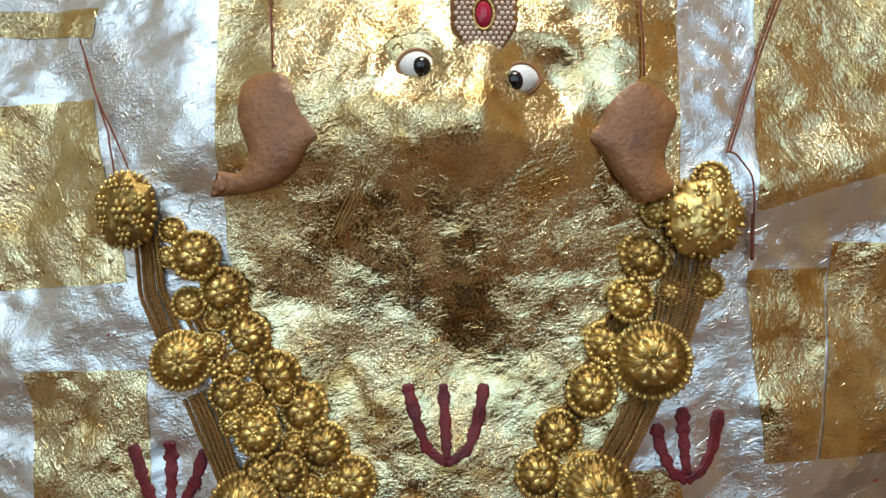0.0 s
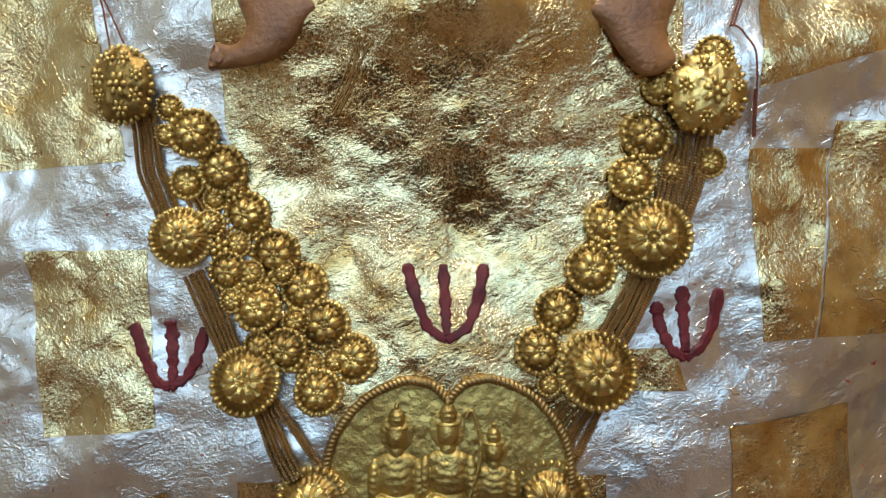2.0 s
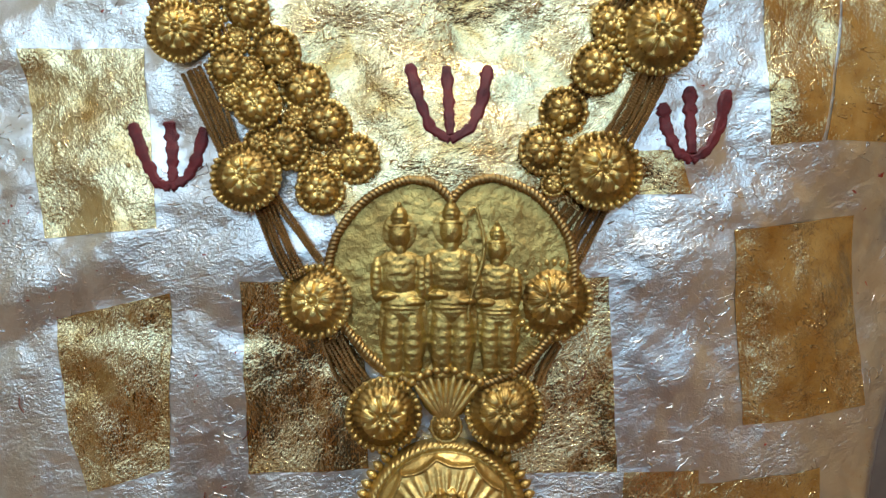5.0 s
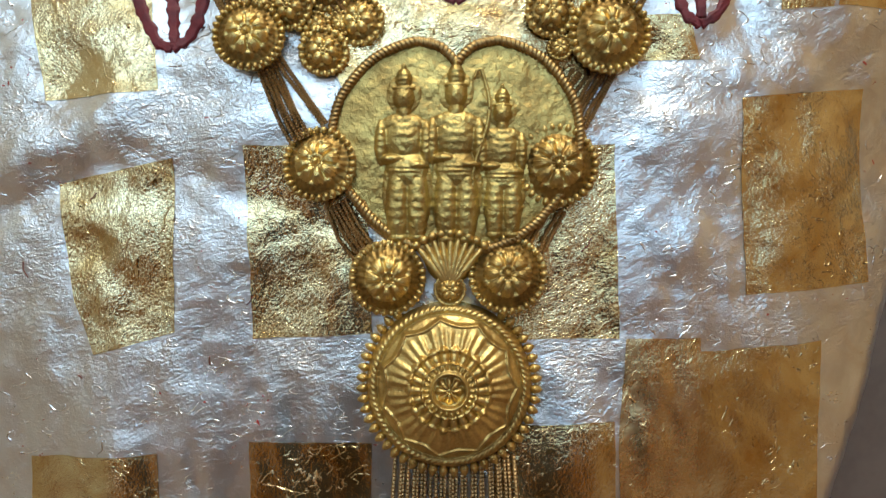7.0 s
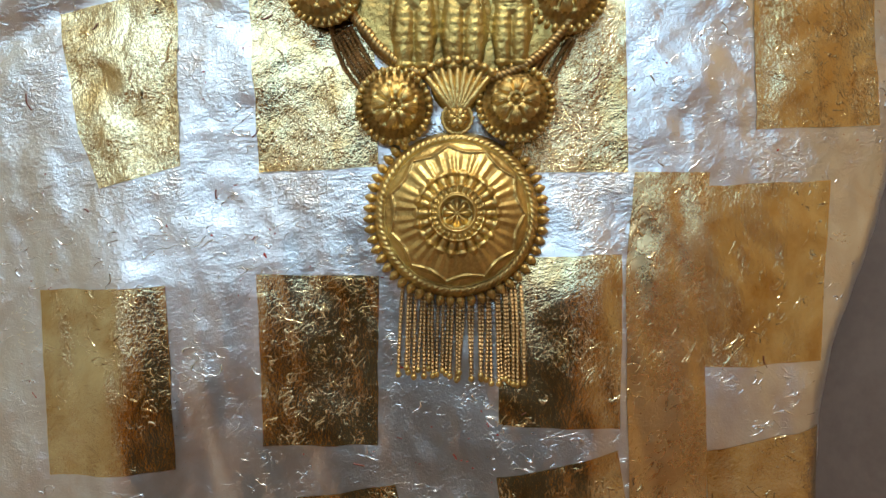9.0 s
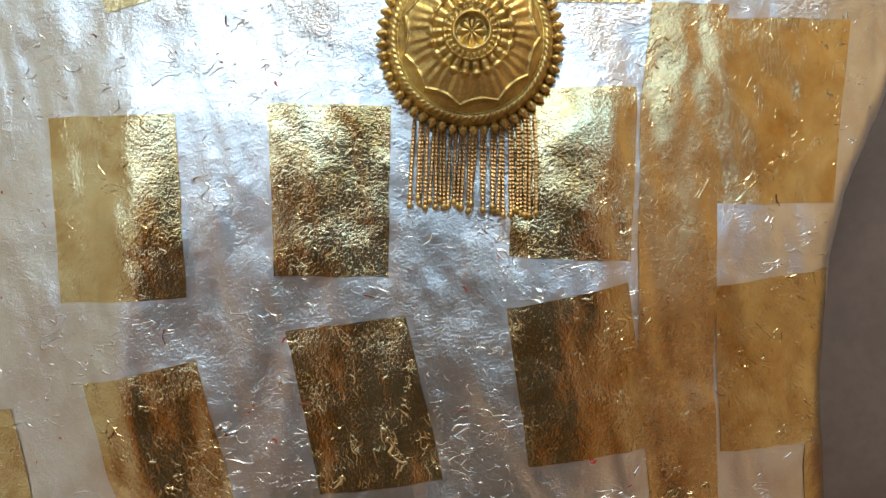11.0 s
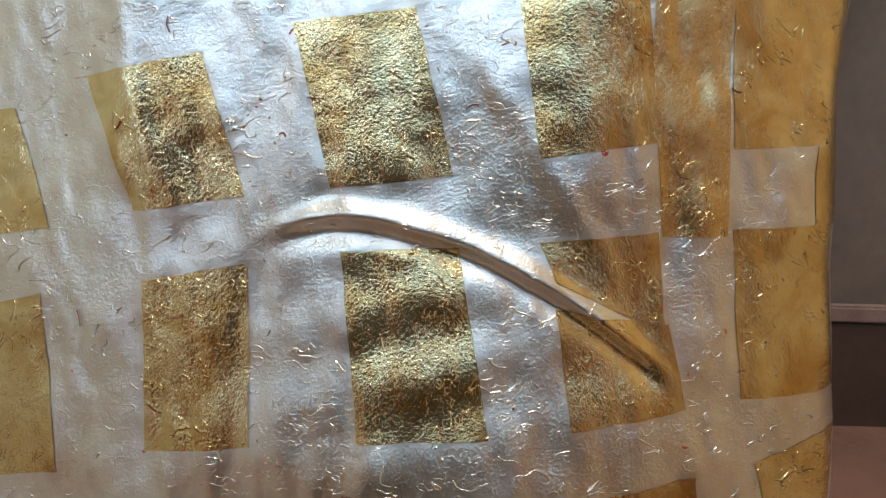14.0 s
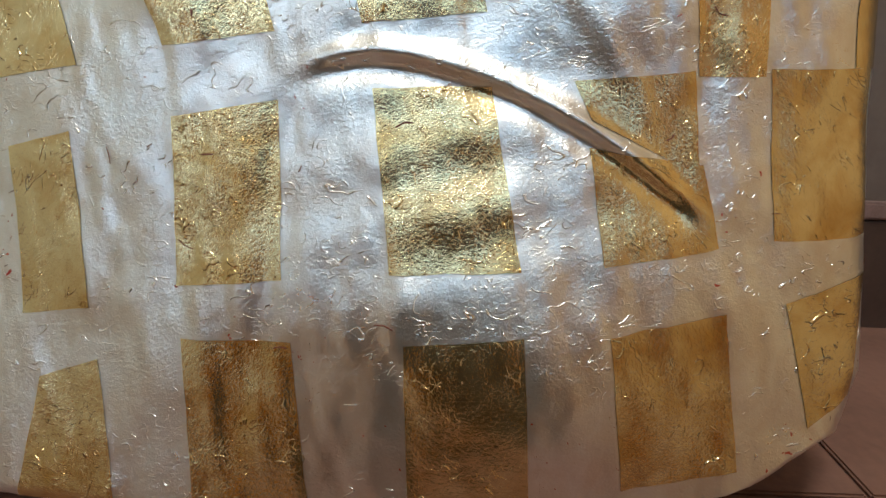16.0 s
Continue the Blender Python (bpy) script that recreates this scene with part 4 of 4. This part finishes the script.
TH = [(-0.279, 1.411), (-0.267, 1.371), (-0.235, 1.306), (-0.275, 1.394), (-0.255, 1.34), (-0.248, 1.306), (0.259, 1.45), (0.233, 1.379), (0.213, 1.322), (0.238, 1.388), (0.219, 1.335), (0.218, 1.322), (0.229, 1.305), (0.232, 1.276), (0.235, 1.241), (-0.132, 1.447), (-0.124, 1.382), (0.149, 1.447), (0.148, 1.377)]
thread(TH[0:3])
thread(TH[3:6])
thread([TH[6], TH[7], TH[8]])
thread([(TH[6][0] + 0.003, TH[6][1]), (TH[7][0] + 0.002, TH[7][1]), (TH[8][0] + 0.002, TH[8][1])], 0.005)
thread([TH[8], TH[11], TH[12], TH[13], TH[14]], 0.006)
thread([TH[13], TH[14]], 0.005, 0.0018)
thread(TH[15:17], 0.003)
thread(TH[17:19], 0.003)


def grass_tuft():
    """A few dry stalks caught in the leaf of the beard."""
    root = new("dry_grass_tuft")
    root.location = (-0.07, 0.42, 1.27)
    tagged(root, "few dry straw-coloured stalks stuck in the gold leaf", "dry grass")
    rnd = random.Random(3)
    for k in range(7):
        x, z = -0.081 + rnd.uniform(-0.006, 0.006), 1.262 + rnd.uniform(-0.004, 0.008)
        line = along([(x, z), (x + 0.012 + rnd.uniform(-0.003, 0.004), z + 0.022), (x + 0.020 + rnd.uniform(-0.005, 0.010), z + 0.048)], 0.0012)
        stalk = tube("stalk", line - np.array(root.location), 0.0005, STRAW, 5, 0, 0.003)
        stalk.parent = root


STRAW = rough_paint("dry_straw", (0.42, 0.24, 0.07), (0.28, 0.14, 0.04), 60, 0.6, 0.0005)
grass_tuft()


def thread_scraps(count):
    """Short bits of red-brown thread and dry petal caught on the leaf."""
    rnd = random.Random(11)
    for k in range(count):
        x, z = rnd.uniform(-0.33, 0.25), rnd.uniform(0.20, 0.95)
        if abs(x) < 0.09 and z > 0.68:
            continue
        a, n = rnd.uniform(0, math.pi), rnd.uniform(0.002, 0.007)
        bend = rnd.uniform(-0.8, 0.8)
        pts = [(x, z), (x + n * math.cos(a), z + n * math.sin(a)), (x + n * (math.cos(a) + math.cos(a + bend)), z + n * (math.sin(a) + math.sin(a + bend)))]
        ob = tube("thread_scrap", along(pts, 0.0010), rnd.uniform(0.0003, 0.0006), RED_THREAD, 5, 0, 0.001)
        tagged(ob, "short scrap of dark red thread clinging to the leaf", "thread scrap", "thread scraps on the idol")


thread_scraps(30)


def trident(pts):
    """Three finger-drawn strokes that meet at the foot."""
    rnd = random.Random(int(abs(pts[0][0]) * 1000))
    left, mid, right = pts[0:4], pts[4:7], pts[7:10] + [pts[3]]
    bm = bmesh.new()
    for line in (left, mid, right):
        a = np.array(line)
        q = np.linspace(0, len(a) - 1, 34)
        x, z = np.interp(q, range(len(a)), a[:, 0]), np.interp(q, range(len(a)), a[:, 1])
        for _ in range(3):
            x[1:-1], z[1:-1] = (x[:-2] + 2 * x[1:-1] + x[2:]) / 4, (z[:-2] + 2 * z[1:-1] + z[2:]) / 4
        p, n = surface(x, z, 0.0004)
        phase = rnd.uniform(0, 9)
        rows = []
        for i in range(len(p)):
            j0, j1 = max(i - 1, 0), min(i + 1, len(p) - 1)
            d = Vector(p[j1] - p[j0]).normalized()
            nn = Vector(n[i])
            s = d.cross(nn).normalized()
            w = (0.0053 - 0.0018 * i / 33) * (1 + 0.14 * math.sin(i * 0.9 + phase) + rnd.uniform(-0.16, 0.16))
            if i < 3:
                w *= (0.55, 0.85, 0.97)[i]
            row = []
            for k in range(9):
                t = -1 + k / 4
                hgt = 0.0013 * math.sqrt(max(1 - t * t, 0)) * rnd.uniform(0.7, 1.2) + 0.0005 * abs(t) * (1 if abs(t) < 0.9 else 0)
                c = Vector(p[i]) + s * (w * t)
                on, nv = surface(np.array([c.x]), np.array([c.z]))
                row.append(bm.verts.new(Vector(on[0]) + Vector(nv[0]) * (0.0009 * (abs(t) < 0.95) + hgt)))
            rows.append(row)
        for ra, rb in zip(rows, rows[1:]):
            for k in range(8):
                bm.faces.new((ra[k], ra[k + 1], rb[k + 1], rb[k]))
        bm.faces.new(rows[0])
        bm.faces.new(rows[-1][::-1])
    bmesh.ops.recalc_face_normals(bm, faces=bm.faces[:])
    return tagged(part("painted_trident", bm, RED_PASTE), "thick dark red trident mark drawn by finger on the leaf", "painted mark", "trident marks on the idol")


trident([(-0.028, 1.146), (-0.021, 1.121), (-0.012, 1.098), (0.003, 1.088), (0.0, 1.145), (0.002, 1.112), (0.003, 1.092), (0.032, 1.145), (0.027, 1.118), (0.019, 1.098)])
trident([(-0.236, 1.101), (-0.227, 1.077), (-0.217, 1.057), (-0.206, 1.053), (-0.209, 1.103), (-0.206, 1.078), (-0.205, 1.056), (-0.181, 1.098), (-0.187, 1.074), (-0.195, 1.06)])
trident([(0.163, 1.117), (0.166, 1.099), (0.174, 1.08), (0.185, 1.074), (0.183, 1.129), (0.184, 1.103), (0.185, 1.079), (0.212, 1.127), (0.208, 1.101), (0.198, 1.082)])


def inlaid_eye(x, z, px, pz, wide, tall, pupil):
    root = new("inlaid_eye")
    m = lie(x, z, 0.0)
    root.matrix_world = m
    tagged(root, "white enamel eye with a black pupil set in the gold face", "eye", "eyes of the idol")
    bm = bmesh.new()
    bmesh.ops.create_uvsphere(bm, u_segments=40, v_segments=20, radius=1, matrix=Matrix.Diagonal((wide, tall, 0.0075, 1)))
    for v in bm.verts:
        v.co.y *= 1 - 0.25 * abs(v.co.x / wide) ** 3
    part("eye_white", bm, ENAMEL, root)
    local = m.inverted() @ lie(px, pz, 0.0)
    off = local.translation
    bm = bmesh.new()
    bmesh.ops.create_uvsphere(bm, u_segments=32, v_segments=16, radius=1,
                              matrix=Matrix.Translation((off.x, off.y, 0.0035)) @ Matrix.Diagonal((pupil, pupil, 0.0055, 1)))
    part("pupil", bm, BLACK, root, "glossy black pupil")
    bm = bmesh.new()
    n = 48
    ring = []
    for k in range(n):
        a = 2 * math.pi * k / n
        c = Vector((wide * math.cos(a), tall * math.sin(a) * (1 - 0.25 * abs(math.cos(a)) ** 3), 0.001))
        d = Vector((math.cos(a), math.sin(a), 0))
        ring.append([bm.verts.new(c + d * (0.0016 * math.cos(b) + 0.001) + Vector((0, 0, 0.0022 * math.sin(b)))) for b in [j * math.pi / 4 for j in range(8)]])
    for k in range(n):
        for j in range(8):
            q, w = (k + 1) % n, (j + 1) % 8
            bm.faces.new((ring[k][j], ring[q][j], ring[q][w], ring[k][w]))
    part("lid_rim", bm, COPPER, root, "thin brown rim of the eye")


EY = [(x, z + 0.004) for x, z in [(-0.019, 1.38), (-0.016, 1.379), (0.057, 1.37), (0.052, 1.368)]]
inlaid_eye(*EY[0], *EY[1], 0.0135, 0.0108, 0.0075)
inlaid_eye(*EY[2], *EY[3], 0.0130, 0.0105, 0.0075)


def brow_ornament():
    t = [(0.03, 1.428), (0.029, 1.38), (0.028, 1.414), (0.007, 1.412), (0.054, 1.412)]
    cx, top, foot = t[0][0], t[0][1] + 0.03, t[1][1]
    half = (t[4][0] - t[3][0]) / 2
    root = new("brow_ornament")
    m = lie(cx, t[2][1], 0.002)
    root.matrix_world = m
    tagged(root, "shield-shaped pearl brow ornament with a red gem", "brow ornament")
    span = top - foot

    def width(y):
        q = (y + t[2][1] - foot) / span
        return half * min(1.0, max(0.0, q / 0.42)) ** 0.62 if q < 0.42 else half
    bm = bmesh.new()
    rows = []
    low = foot - t[2][1]
    for i in range(25):
        y = low + span * i / 24
        w = max(width(y), 0.0008) + 0.001
        rows.append([bm.verts.new((w * (k / 5 - 1), y, 0.003 if 0 < k < 10 else -0.004)) for k in range(11)])
    for ra, rb in zip(rows, rows[1:]):
        for k in range(10):
            bm.faces.new((ra[k], ra[k + 1], rb[k + 1], rb[k]))
    part("backing", bm, COPPER, root, "reddish brown backing plate")
    bm = bmesh.new()
    s = 0.0041
    for j in range(40):
        y = low + 0.003 + j * s * 0.87
        for i in range(-14, 15):
            x = (i + 0.5 * (j % 2)) * s
            if abs(x) < width(y) - 0.001 and y < low + span and (x / 0.0085) ** 2 + ((y - 0.004) / 0.0125) ** 2 > 1:
                blob(bm, (x, y, 0.0036), (0.0019, 0.0019, 0.0017), 0, 7, 5)
    tagged(part("pearl_beading", bm, PEARL, root, "tight rows of small cream pearls"), kind="stuff")
    bm = bmesh.new()
    bmesh.ops.create_uvsphere(bm, u_segments=14, v_segments=8, radius=1, matrix=Matrix.Translation((-0.001, 0.004, 0.004)) @ Matrix.Diagonal((0.0058, 0.0095, 0.0035, 1)))
    part("gem", bm, RUBY, root, "faceted pink-red gem", smooth=False)
    ring = [(-0.001 + 0.0074 * math.cos(a), 0.004 + 0.0112 * math.sin(a), 0.0042) for a in np.linspace(0, 2 * math.pi, 40)]
    tube("gem_rim", ring, 0.0011, JEWEL, 6, 0, 0.001, root)


brow_ornament()

# ---------------------------------------------------------------- pieces of the wall and the platform
wall_back = bpy.data.objects["wall_north"]
tile_bm = box_bm(0.0, 0.296, -0.008, 0.002, 0.0, 0.150, 0.0015)
TILE_MESH = mesh_of("wall_tile", tile_bm, TILE)
cap_bm = box_bm(0.0, 0.296, -0.012, 0.002, 0.0, 0.022, 0.003)
CAP_MESH = mesh_of("dado_cap", cap_bm, GROUT)
for me in (TILE_MESH, CAP_MESH):
    me.polygons.foreach_set("use_smooth", [False] * len(me.polygons))
for k in range(12):
    x = LEFT + 0.02 + 0.3 * k
    child("wall_tile", TILE_MESH, wall_back, Matrix.Translation((x, BACK, STEP + 0.001)))
    child("dado_cap", CAP_MESH, wall_back, Matrix.Translation((x, BACK, STEP + 0.154)))
floor_bm = box_bm(0.0, 0.296, 0.0, 0.322, 0.0, 0.006, 0.002)
SLAB = mesh_of("floor_tile", floor_bm, FLOOR_TILE)
SLAB.polygons.foreach_set("use_smooth", [False] * len(SLAB.polygons))
for k in range(12):
    for y in (-0.035, 0.292):
        child("floor_tile", SLAB, platform, Matrix.Translation((LEFT + 0.22 + 0.3 * k, y, STEP - 0.001)))
